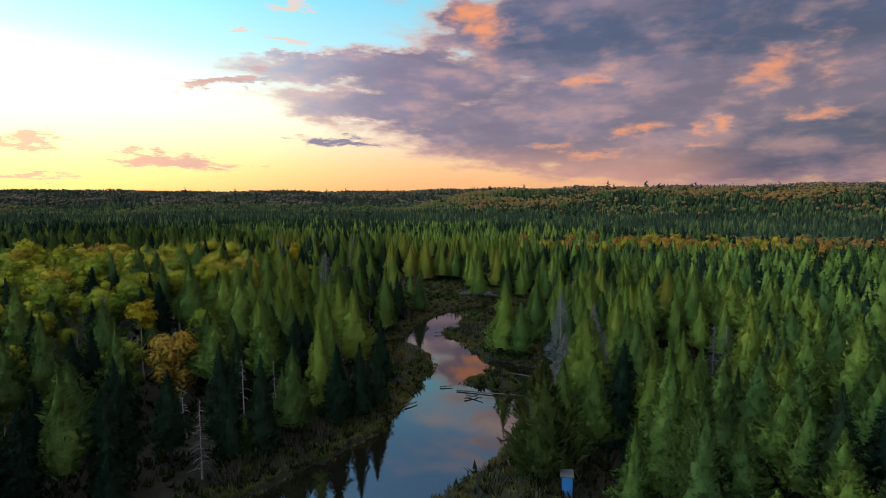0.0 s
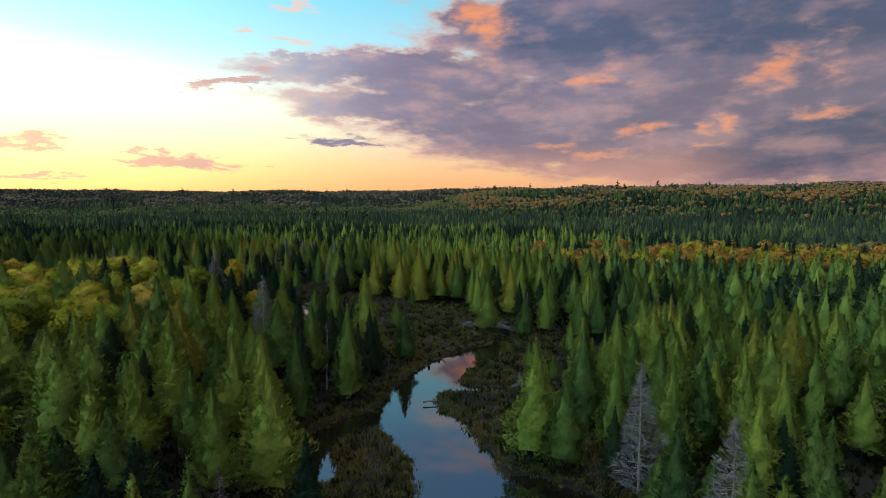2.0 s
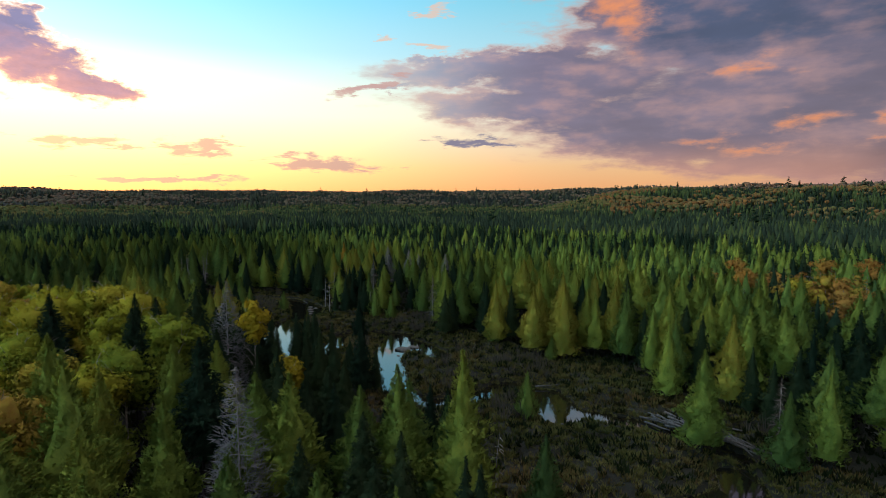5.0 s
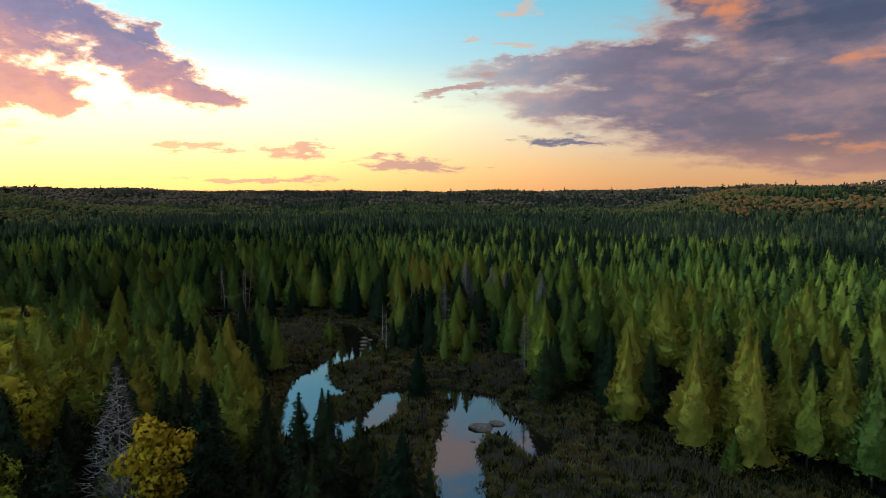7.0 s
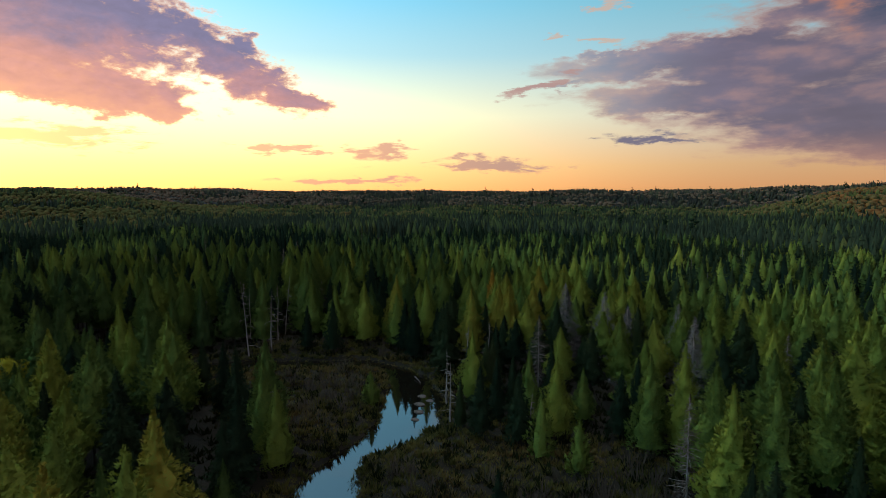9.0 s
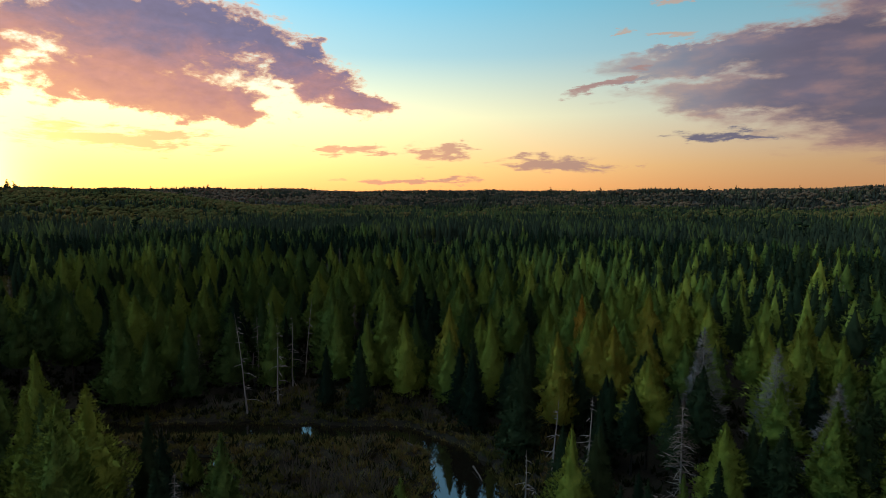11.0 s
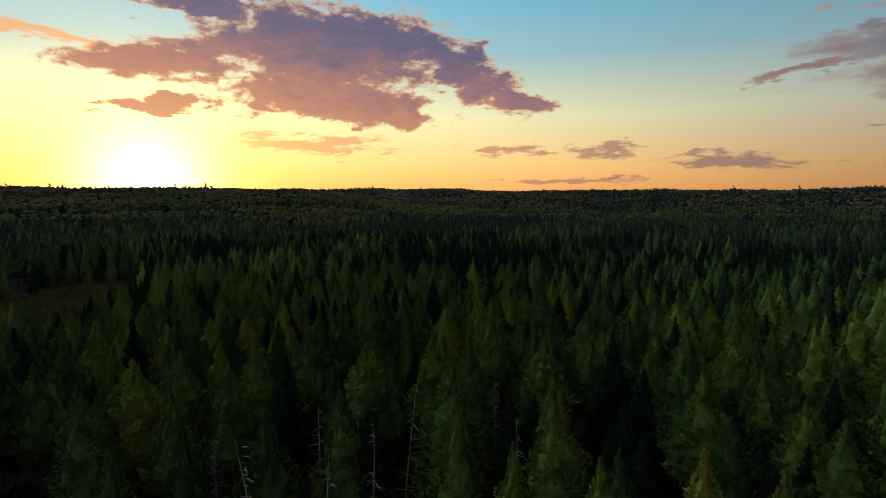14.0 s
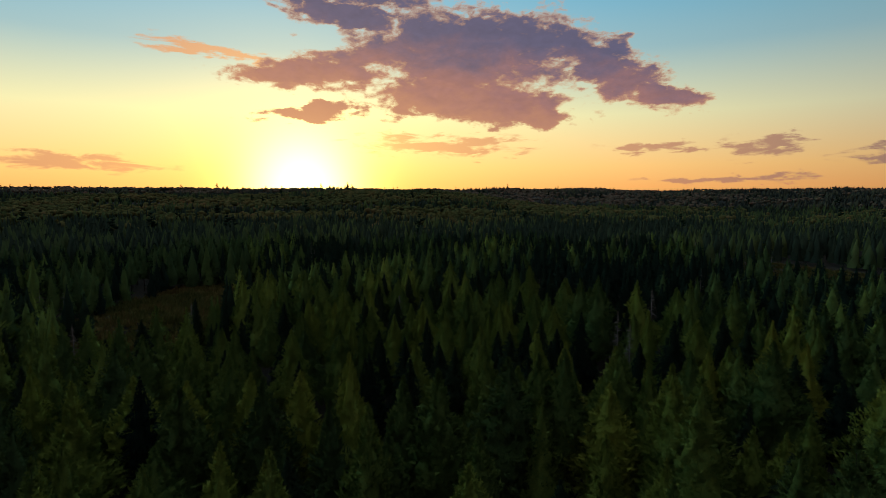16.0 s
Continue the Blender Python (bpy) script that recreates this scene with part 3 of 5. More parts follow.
def conifer(rng, height, radius, bare, whorls, branches, segs, lift, droop, taper=0.85, fluff=1.0, gaps=0.0, leader=0.04, slim=1.0):
    """Crown of a conifer: whorls of boughs, each of pairs of pointed sprays. bare: share of the trunk without boughs."""
    u = (np.arange(whorls) + rng.random(whorls) * 0.7) / whorls
    u = np.repeat(1 - (1 - u) ** 1.15, branches)
    keep = rng.random(len(u)) > gaps
    az = np.tile(np.arange(branches) * 2 * math.pi / branches, whorls)[keep]
    u = np.clip(u[keep] + rng.normal(0, 0.014, keep.sum()), 0, 0.985)
    n = len(u)
    az = az + rng.normal(0, 0.45, n) + u * 37
    zz = height * (bare + (1 - leader - bare) * u)
    lobes = 1 + 0.16 * np.sin(az * 2 + rng.random() * 6) + 0.12 * np.sin(u * 19 + az * 3 + rng.random() * 6)
    prof = np.power(1 - u, taper) * (0.6 + 0.4 * smooth(u, 0, 0.25)) + 0.03
    ln = radius * prof * lobes * rng.uniform(0.72, 1.12, n)
    out = np.stack([np.cos(az), np.sin(az), np.zeros(n)], -1)
    side = np.stack([-np.sin(az), np.cos(az), np.zeros(n)], -1)
    rise = lift * (0.35 + u)
    pieces = []
    for s in range(segs):
        f = (s + 0.6) / segs
        p = out * (ln * f)[:, None] + UP * (zz + ln * (rise * f - droop * f * f))[:, None]
        size = np.clip(ln * (0.8 / segs + 0.10) * (1.2 - 0.45 * f), 0.13, None) * fluff
        for hand in (-1, 1):
            tip = unit(out * rng.uniform(0.35, 1.0, n)[:, None] + side * (hand * rng.uniform(0.3, 1.0, n))[:, None] + UP * (rise - 2 * droop * f + rng.normal(0.05, 0.3, n))[:, None])
            wide = unit(np.cross(tip, UP) + UP * rng.normal(0, 0.7, n)[:, None])
            w = (size * slim * rng.uniform(0.20, 0.34, n))[:, None]
            base = p - out * (size * 0.3)[:, None]
            lean = out + UP * (0.35 + 0.25 * u)[:, None] + rng.normal(0, 0.22, (n, 3))
            pieces.append(tris(base - wide * w, base + wide * w, p + tip * (size * rng.uniform(0.85, 1.4, n))[:, None], lean))
    # leader shoot
    k = max(4, branches)
    a = rng.random(k) * 6.28
    z0 = height * (1 - leader * rng.uniform(0.4, 1.7, k))
    o = np.stack([np.cos(a), np.sin(a), np.zeros(k)], -1)
    base = UP * z0[:, None]
    pieces.append(tris(base - o * 0.06, base + np.roll(o, 1, 1) * 0.08, base + o * (height * 0.014) + UP * (height * 0.03), o + UP))
    return merge(pieces)


def outline(u, taper, foot):
    """Half width of a conical crown at the share u of its length, 1 at the widest."""
    return np.minimum(1.0, 1.16 * np.power(np.clip(1 - u, 0, 1), taper)) * (foot + (1 - foot) * smooth(u, 0, 0.22))


def brush(rng, height, radius, bare, count, size, rise, taper=0.85, foot=0.6, layers=0.0, slim=0.5, inner=0.6, rings=5, sides=7):
    """Dense crown: small sprays all over an uneven cone, and apart from them the ragged mass of its inner boughs."""
    u = rng.random(count * 3)
    u = u[rng.random(count * 3) < 0.12 + 0.88 * outline(u, taper, foot)][:count]
    n = len(u)
    az = rng.random(n) * 2 * math.pi
    ph = rng.random(6) * 6.28
    seed = int(rng.integers(0, 999))

    def lobe(a, v):
        w = 0.58 + 0.78 * patch(np.mod(a, 6.2832) * 1.6 + 11, v * height * 0.85, 1.0, seed) + 0.13 * np.sin(2 * a + ph[0] + 3 * v) + 0.12 * np.sin(3 * a + 9 * v + ph[1]) + 0.10 * np.sin(5 * a - 23 * v + ph[2])
        return w * (1 + layers * np.sin(v * height * 3.6 + 1.2 * np.sin(a + ph[3])))

    depth = 1.05 - 0.36 * rng.random(n) ** 1.3
    rad = radius * outline(u, taper, foot) * lobe(az, u) * depth
    z = height * (bare + (1 - bare) * u) - 0.10 * rad * (1 - rise)
    out = np.stack([np.cos(az), np.sin(az), np.zeros(n)], -1)
    p = out * rad[:, None] + UP * z[:, None]
    tip = unit(out * rng.uniform(0.5, 1.1, n)[:, None] + rng.normal(0, 0.42, (n, 3)) + UP * (rise + 0.5 * u * max(rise, 0.3))[:, None])
    wide = unit(np.cross(tip, rng.normal(0, 1, (n, 3))))
    k = (size * rng.uniform(0.65, 1.35, n) * (0.6 + 0.4 * np.sqrt(np.clip(1 - u, 0, 1))))[:, None]
    lean = out * 0.8 + UP * (0.45 + 0.8 * u)[:, None] + rng.normal(0, 0.26, (n, 3))
    pieces = [tris(p - tip * k * 0.4 - wide * k * slim * 0.5, p - tip * k * 0.4 + wide * k * slim * 0.5, p + tip * k * 0.65, lean)]
    # inner mass
    a = np.arange(sides) * 2 * math.pi / sides
    v = []
    for r in range(rings):
        w = r / rings
        turn = a + (r % 2) * math.pi / sides
        rr = inner * radius * outline(np.array([w]), taper, foot)[0] * lobe(turn, w) * rng.uniform(0.8, 1.12, sides)
        v.append(np.stack([np.cos(turn) * rr, np.sin(turn) * rr, np.full(sides, height * (bare + (0.95 - bare) * w)) + rng.normal(0, 0.18, sides)], -1))
    v.append(np.array([[0, 0, height * 0.97]]))
    v = np.concatenate(v)
    f = [q for r in range(rings - 1) for i in range(sides) for q in ((r * sides + i, r * sides + (i + 1) % sides, (r + 1) * sides + (i + 1) % sides), (r * sides + i, (r + 1) * sides + (i + 1) % sides, (r + 1) * sides + i))]
    f += [((rings - 1) * sides + i, (rings - 1) * sides + (i + 1) % sides, rings * sides) for i in range(sides)]
    way = unit(unit(v * np.array([1, 1, 0]) + 1e-6) * 0.8 + UP * (0.45 + 0.8 * np.clip((v[:, 2:] / height - bare) / (1 - bare), 0, 1)) + rng.normal(0, 0.15, v.shape))
    return merge(pieces), (np.concatenate([v, way, np.ones((len(v), 1))], 1), np.array(f))


def blob(rng, height, radius, count):
    """Uneven rounded masses for broadleaf crowns far away."""
    pieces = []
    for i in range(count):
        c = np.array([rng.normal(0, 0.35) * radius, rng.normal(0, 0.35) * radius, height - radius * rng.uniform(0.55, 1.1)])
        if i == 0:
            c[:2] = 0
        r = radius * (0.85 if i == 0 else rng.uniform(0.45, 0.7))
        k = 6
        ang = np.arange(k) * 2 * math.pi / k + rng.random() * 3
        rings = []
        for lift, wide in ((-0.35, 0.85), (0.35, 0.9)):
            rr, zz = r * wide * rng.uniform(0.75, 1.2, k), r * (lift + rng.uniform(-0.15, 0.15, k))
            rings.append(c + np.stack([np.cos(ang) * rr, np.sin(ang) * rr, zz], -1))
        top, low = c + np.array([rng.normal(0, 0.2) * r, rng.normal(0, 0.2) * r, r * 0.85]), c - np.array([0, 0, r * 1.3])
        n = [(q + 1) % k for q in range(k)]
        f = [(k + q, k + n[q], 2 * k) for q in range(k)] + [(n[q], q, 2 * k + 1) for q in range(k)] + [(q, n[q], k + n[q]) for q in range(k)] + [(q, k + n[q], k + q) for q in range(k)]
        v = np.concatenate([*rings, [top], [low]])
        pieces.append((np.concatenate([v, unit(v - c + UP * 0.35 * r), np.ones((len(v), 1))], 1), np.array(f)))
    return merge(pieces)


def round_crown(rng, height, radius, clumps, leaves, size, squash=0.75, hollow=0.35):
    """Crown of a broadleaf tree: uneven clumps of single leaf sprays."""
    cz = height - radius * squash
    pieces = []
    for _ in range(clumps):
        d = unit(rng.normal(0, 1, 3) + np.array([0, 0, 0.35]))
        c = np.array([0, 0, cz]) + d * np.array([1, 1, squash]) * radius * rng.uniform(hollow, 0.78)
        if rng.random() < 0.25:
            c[2] -= radius * rng.uniform(0.3, 0.9)
        r = radius * rng.uniform(0.26, 0.46)
        o = unit(rng.normal(0, 1, (leaves, 3)))
        p = c + o * r * rng.uniform(0.55, 1.0, (leaves, 1)) * np.array([1, 1, 0.8])
        t1 = unit(np.cross(o, rng.normal(0, 1, (leaves, 3))))
        t2 = unit(np.cross(o, t1) + o * rng.normal(0, 0.5, (leaves, 1)))
        s = size * rng.uniform(0.6, 1.3, (leaves, 1))
        lean = unit(p - c) + 0.6 * unit(p - np.array([0, 0, cz - 0.4 * radius])) + UP * 0.25 + rng.normal(0, 0.25, (leaves, 3))
        pieces.append(tris(p - t1 * s * 0.6, p + t1 * s * 0.6, p + t2 * s * 1.1, lean))
    return merge(pieces)


def limbs(rng, height, start, radius, count, thick, rise=0.9, twigs=2):
    """Limbs that fork upward and outward from a trunk."""
    pieces = []
    for i in range(count):
        z = height * (start + (0.92 - start) * (i + rng.random()) / count)
        a = rng.random() * 6.28
        o = np.array([math.cos(a), math.sin(a), 0])
        ln = radius * rng.uniform(0.6, 1.0) * (1.1 - 0.5 * z / height)
        p0 = np.array([0, 0, z])
        p1, p2 = p0 + o * ln * 0.5 + UP * ln * 0.5 * rise, p0 + o * ln + UP * ln * rise * rng.uniform(0.8, 1.3)
        pieces.append(tube([p0, p1, p2], [thick, thick * 0.6, thick * 0.15], 3))
        for _ in range(twigs):
            q = p0 + (p2 - p0) * rng.uniform(0.4, 0.85)
            e = q + unit(o + rng.normal(0, 0.6, 3)) * ln * 0.45 + UP * ln * 0.25 * rise
            pieces.append(tube([q, (q + e) / 2 + UP * 0.05, e], [thick * 0.4, thick * 0.25, thick * 0.08], 3))
    return merge(pieces)


def trunk(rng, height, thick, sides=6, lean=0.02, top=0.97):
    k = 5
    zs = np.linspace(-0.25, height * top, k)
    wob = np.cumsum(rng.normal(0, lean, (k, 2)), 0) * height * 0.12
    wob[0] = 0
    pts = np.concatenate([wob, zs[:, None]], 1)
    return tube(pts, thick * (1 - np.linspace(0, 0.93, k)) * np.array([1.35] + [1] * (k - 1)), sides)


def snag_boughs(rng, height, count, reach, sag):
    pieces = []
    for i in range(count):
        u = rng.uniform(0.12, 0.97)
        a = rng.random() * 6.28
        o = np.array([math.cos(a), math.sin(a), 0])
        ln = reach * (1.08 - u) * rng.uniform(0.35, 1.1) + 0.15
        p0 = np.array([0, 0, height * u])
        p1 = p0 + o * ln * 0.55 - UP * ln * sag * 0.25
        p2 = p0 + o * ln - UP * ln * sag * rng.uniform(0.2, 1.1)
        pieces.append(tube([p0, p1, p2], [0.05, 0.035, 0.012], 3))
    return merge(pieces)


# what a tree of each kind is made of, at four degrees of fineness
def shape(kind, fine, rng, full=True):
    """Crown and trunk (vertices, triangles) of one tree about 1:1 in metres; full: boughs down to the ground, as at the wood's edge."""
    full = full or fine > 2
    if kind in ("larch", "spruce"):
        soft = kind == "larch"
        h, r = (rng.uniform(12.8, 15.4), rng.uniform(2.6, 3.4)) if soft else (rng.uniform(11.5, 14.5), rng.uniform(1.8, 2.4))
        bare = rng.uniform(0.06, 0.16) if full else rng.uniform(0.26, 0.40) if soft else rng.uniform(0.2, 0.35)
        crown, inner = brush(rng, h, r, bare, ((4300 if soft else 3200), 2100, 150, 6, 0)[fine], (0.46, 0.54, 1.1, 2.0, 3)[fine], 0.6 if soft else -0.05, 1.0 if soft else 0.95, (0.85 if full else 0.6), 0.03 if soft else 0.14,
                             (0.55, 0.55, 0.55, 0.55, 0.7)[fine], (0.62, 0.64, 0.74, 0.9, 1.0)[fine], (16, 10, 5, 2, 2)[fine], (11, 9, 6, 5, 3)[fine])
        stem = trunk(rng, h, 0.15 if soft else 0.13, (6, 4, 3, 3, 3)[fine])
        if fine > 2:
            return merge([crown, inner]), stem
        # in a closed stand dead boughs below the crown
        if not full and fine < 2:
            stem = merge([stem, snag_boughs(rng, h * bare * 1.1, (16, 7)[fine], r * 0.5, 0.5)])
        return merge([crown, inner]), stem
    if kind == "birch":
        h, r = rng.uniform(10.5, 14.0), rng.uniform(2.5, 3.6)
        squash = rng.uniform(0.75, 1.05)
        if fine < 3:
            c = round_crown(rng, h, r, (36, 22, 14)[fine], (130, 60, 30)[fine], (0.28, 0.46, 0.55)[fine], squash)
        if fine < 3:
            c = merge([c, blob(rng, h * 0.93, r * 0.55, 2)])
        else:
            c = blob(rng, h, r * (0.9 if fine == 3 else 0.8), 1)
            if fine == 3:
                c = merge([c, round_crown(rng, h, r * 1.05, 6, 3, 1.3, squash)])
        t = trunk(rng, h, 0.14, (6, 4, 3, 3, 3)[fine], 0.03, 0.85)
        if fine < 2:
            t = merge([t, limbs(rng, h * 0.92, 0.35, r, (9, 4)[fine], 0.05, 1.1, (2, 0)[fine])])
        return c, t
    # leafless grey tree
    h, r = rng.uniform(9.5, 13.0), rng.uniform(1.6, 2.2)
    c = conifer(rng, h, r, 0.12, (26, 14, 6, 3, 2)[fine], 7, (4, 2, 1, 1, 1)[fine], 0.05, 0.22, 0.7, 1.2, 0.1, 0.04, 0.32)
    return c, merge([trunk(rng, h, 0.13, (6, 4, 3, 3, 3)[fine]), snag_boughs(rng, h, (46, 14, 5, 2, 1)[fine], r, 0.4)])


KINDS = ("larch", "spruce", "birch", "grey")
RNG = np.random.default_rng(11)
SHAPES = {(k, f): [shape(k, f, RNG, i % 2 == 0) for i in range((8, 6, 6, 4, 4)[f])] for k in KINDS for f in range(5)}


# ---------------------------------------------------------------- where the trees stand
STRETCH = [(0, 55), (0, 110), (-8, 150), (-30, 190), (-60, 222), (-95, 243), (-125, 250), (-160, 262)]  # the reach of forest seen closest


def stretch_distance(x, y):
    best = np.full(np.shape(x), 1e9)
    for (ax, ay), (bx, by) in zip(STRETCH, STRETCH[1:]):
        t = np.clip(((x - ax) * (bx - ax) + (y - ay) * (by - ay)) / ((bx - ax) ** 2 + (by - ay) ** 2), 0, 1)
        best = np.minimum(best, np.hypot(x - ax - t * (bx - ax), y - ay - t * (by - ay)))
    return best


def kinds_at(x, y, rng):
    """Which kind grows where: 0 larch, 1 spruce, 2 birch, 3 grey."""
    r = np.hypot(x + 30, y - 120)
    az = np.degrees(np.arctan2(-(x + 30), y - 120))
    broad = 0.0 + 1.15 * oval(x, y, -80, 114, 42, 46) + 1.2 * oval(x, y, -75, 151, 13, 13) + 0.6 * oval(x, y, -122, 170, 34, 26) + 0.5 * oval(x, y, -48, 80, 16, 18) + 0.42 * oval(x, y, 75, 234, 48, 36) + 0.5 * oval(x, y, 155, 242, 78, 48)
    broad += 0.4 * smooth(r, 420, 620) * smooth(az, 40, 55) + 0.32 * smooth(r, 480, 800) * smooth(az, 2, -12) + 0.16 * smooth(r, 500, 900)
    broad *= 0.6 + 0.9 * smooth(patch(x, y, 34, 21), 0.2, 0.7)
    broad *= 1 + smooth(r, 380, 520) * (2.2 * smooth(patch(x, y, 75, 25), 0.38, 0.62) - 0.85)
    dark = 0.30 + 0.8 * oval(x, y, -40, 143, 15, 14) + 0.5 * oval(x, y, -20, 68, 17, 26) + 0.5 * oval(x, y, -13, 132, 8, 26) + 0.8 * oval(x, y, -44, 166, 18, 24) + 0.3 * oval(x, y, -60, 245, 40, 18) - 0.6 * oval(x, y, -30, 112, 20, 26) - 0.5 * oval(x, y, -68, 168, 16, 18) - 0.2 * oval(x, y, 40, 100, 40, 50)
    dark = (dark + 0.5 * smooth(r, 120, 320)) * (0.5 + smooth(patch(x, y, 26, 22), 0.25, 0.75))
    grey = 0.02 + 0.07 * oval(x, y, -80, 114, 42, 46) + 0.07 * smooth(meadow_distance(x, y), 12, 2) + 0.1 * oval(x, y, -40, 250, 30, 10) + 0.26 * oval(x, y, 110, 238, 90, 50)
    broad = broad * smooth(meadow_distance(x, y), 2, 11)
    p = rng.random(np.shape(x))
    return np.where(p < broad, 2, np.where(rng.random(np.shape(x)) < grey, 3, np.where(rng.random(np.shape(x)) < dark, 1, 0)))


def scatter(lo, hi, step, extent, rng, behind=False):
    """Jittered places whose distance from the stretch lies between lo and hi."""
    x0, y0, x1, y1 = extent
    gx, gy = np.meshgrid(np.arange(x0, x1, step), np.arange(y0, y1, step))
    x = (gx + rng.uniform(-0.46, 0.46, gx.shape) * step).ravel()
    y = (gy + rng.uniform(-0.46, 0.46, gy.shape) * step).ravel()
    d = stretch_distance(x, y)
    right = y > -30 + 1.0 * np.abs(x)
    left = y > np.minimum(0.95 * np.abs(x) - 20, 176 - 0.3 * (np.abs(x) - 103))
    ahead = np.where(x > 0, right, left) | (d < 45)
    ok = (d >= lo) & (d < hi) & (~ahead if behind else ahead)
    x, y = x[ok], y[ok]
    if lo < 500:
        free = (water_distance(x, y) > 2.0) & (meadow_distance(x, y) > 0)
        x, y = x[free], y[free]
    return x, y


def heights_at(x, y, rng):
    edge = smooth(np.minimum(meadow_distance(x, y), water_distance(x, y)), 0, 9)
    return np.where(rng.random(np.shape(x)) < 0.12, rng.uniform(0.5, 0.8, np.shape(x)), rng.uniform(0.87, 1.08, np.shape(x))) * (0.78 + 0.22 * edge) * (0.86 + 0.28 * patch(x, y, 30, 23))


def tone_at(x, y, rng):
    """How far each tree has turned: neighbours are alike. West of -70 the tone is lowered to imitate dim, backlit
    trees.
    """
    t = rng.beta(1.6, 1.6, np.shape(x)) * 0.75 - 0.05 + 0.7 * (patch(x, y, 55, 31) - 0.35) + 0.4 * (patch(x, y, 190, 32) - 0.4)
    # the lime larches by (-28, 112) are lightened further for light they miss
    return np.clip(t * 0.85 + 0.3 * oval(x, y, -28, 112, 24, 28) + 0.12 * oval(x, y, -66, 168, 20, 18) - 0.15 * smooth(x, -70, -130), 0, 1)


def variant(x, y, count, rng):
    """Which shape stands where: the even ones, green down to the ground, along the open edges."""
    edge = np.minimum(meadow_distance(x, y), water_distance(x, y)) < 7 + 3 * rng.random(np.shape(x))
    return 2 * rng.integers(0, count // 2, np.shape(x)) + np.where(edge, 0, 1)


def woods(name, label, kind, fine, x, y, scale, rng, spread=1.0, far=None):
    """All the trees of one kind that stand too far off to be told apart, in one mesh."""
    if len(x) == 0:
        return
    z = land(x, y) if fine < 3 else hills(x, y) + 0.6
    pick = variant(x, y, len(SHAPES[kind, fine]), rng)
    # coarse conifers get a darker tone, standing in for self-shadow between their boughs
    tone = np.clip(tone_at(x, y, rng) + (rng.normal(-0.16, 0.2 if fine < 3 else 0.09, len(x)) + 0.5 * smooth(x, 10, 45) if kind == "birch" else 0) + (0 if fine < 2 else 0.08 if kind == "birch" else -0.14), 0, 1)
    vs, fs, ms, ts, n = [], [], [], [], 0
    for k, ((cv, cf), (tv, tf)) in enumerate(SHAPES[kind, fine]):
        sel = np.where(pick == k)[0]
        if len(sel) == 0:
            continue
        v = cv if fine > 2 else np.concatenate([cv, np.concatenate([tv, np.tile([0.0, 0.0, 1.0, 1.0], (len(tv), 1))], 1)])
        f = cf if fine > 2 else np.concatenate([cf, tf + len(cv)])
        m = np.zeros(len(f), int)
        m[len(cf):] = 1
        a = rng.random(len(sel)) * 6.28
        s = scale[sel]
        w = s * spread * rng.uniform(0.85, 1.2, len(sel))
        ca, sa = (np.cos(a) * w)[:, None], (np.sin(a) * w)[:, None]
        out = np.stack([v[None, :, 0] * ca - v[None, :, 1] * sa + x[sel][:, None], v[None, :, 0] * sa + v[None, :, 1] * ca + y[sel][:, None], v[None, :, 2] * s[:, None] + z[sel][:, None],
                        v[None, :, 3] * np.cos(a)[:, None] - v[None, :, 4] * np.sin(a)[:, None], v[None, :, 3] * np.sin(a)[:, None] + v[None, :, 4] * np.cos(a)[:, None], np.broadcast_to(v[None, :, 5], (len(sel), len(v))), np.broadcast_to(v[None, :, 6], (len(sel), len(v)))], -1)
        vs.append(out.reshape(-1, 7))
        fs.append((f[None] + (np.arange(len(sel)) * len(v))[:, None, None]).reshape(-1, 3) + n)
        ms.append(np.tile(m, len(sel)))
        ts.append(np.repeat(tone[sel], len(v)))
        n += len(sel) * len(v)
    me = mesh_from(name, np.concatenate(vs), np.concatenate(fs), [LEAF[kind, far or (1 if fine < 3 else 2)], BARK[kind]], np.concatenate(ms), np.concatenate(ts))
    tagged(new(name, me), label, "forest", kind="stuff")


WOODS = {"larch": "dense stand of feathery green larches turning yellow", "spruce": "dense stand of narrow dark green spruces", "birch": "grove of birches in yellow and orange autumn leaf", "grey": "scattered leafless grey trees among the conifers"}
NEAR_LIMIT = {0: 299, 1: 250, 2: 110, 3: 45}
THING = {"larch": ("larch_tree", "tall feathery green larch standing in the bog forest"), "spruce": ("spruce_tree", "narrow dark green spruce standing in the forest"),
         "birch": ("birch_tree", "birch with pale trunk and yellowing autumn leaves"), "grey": ("dead_tree", "leafless grey tree with drooping bare boughs")}
GROUP = {"larch": "larches along the river", "spruce": "spruces along the river", "birch": "birches along the river", "grey": "dead trees along the river"}


def part(name, me, parent, label=""):
    ob = new(name, me)
    ob.parent = parent
    if label:
        tagged(ob, label)
    return ob


def build_master(kind, k):
    """The first tree of a shape; the rest are copies of it."""
    (cv, cf), (tv, tf) = SHAPES[kind, 0][k]
    root = new(THING[kind][0])
    tagged(root, THING[kind][1], "tree", GROUP[kind])
    part("trunk", mesh_from("trunk", tv, tf, [BARK[kind]]), root)
    part("crown" if kind != "grey" else "bare_crown", mesh_from("crown", cv, cf, [LEAF[kind, 0]]), root)
    return root


def plant(root, x, y, z, s, w, turn):
    root.matrix_basis = Matrix.LocRotScale((x, y, z), Euler((0, 0, turn)), (w, w, s))
    return root


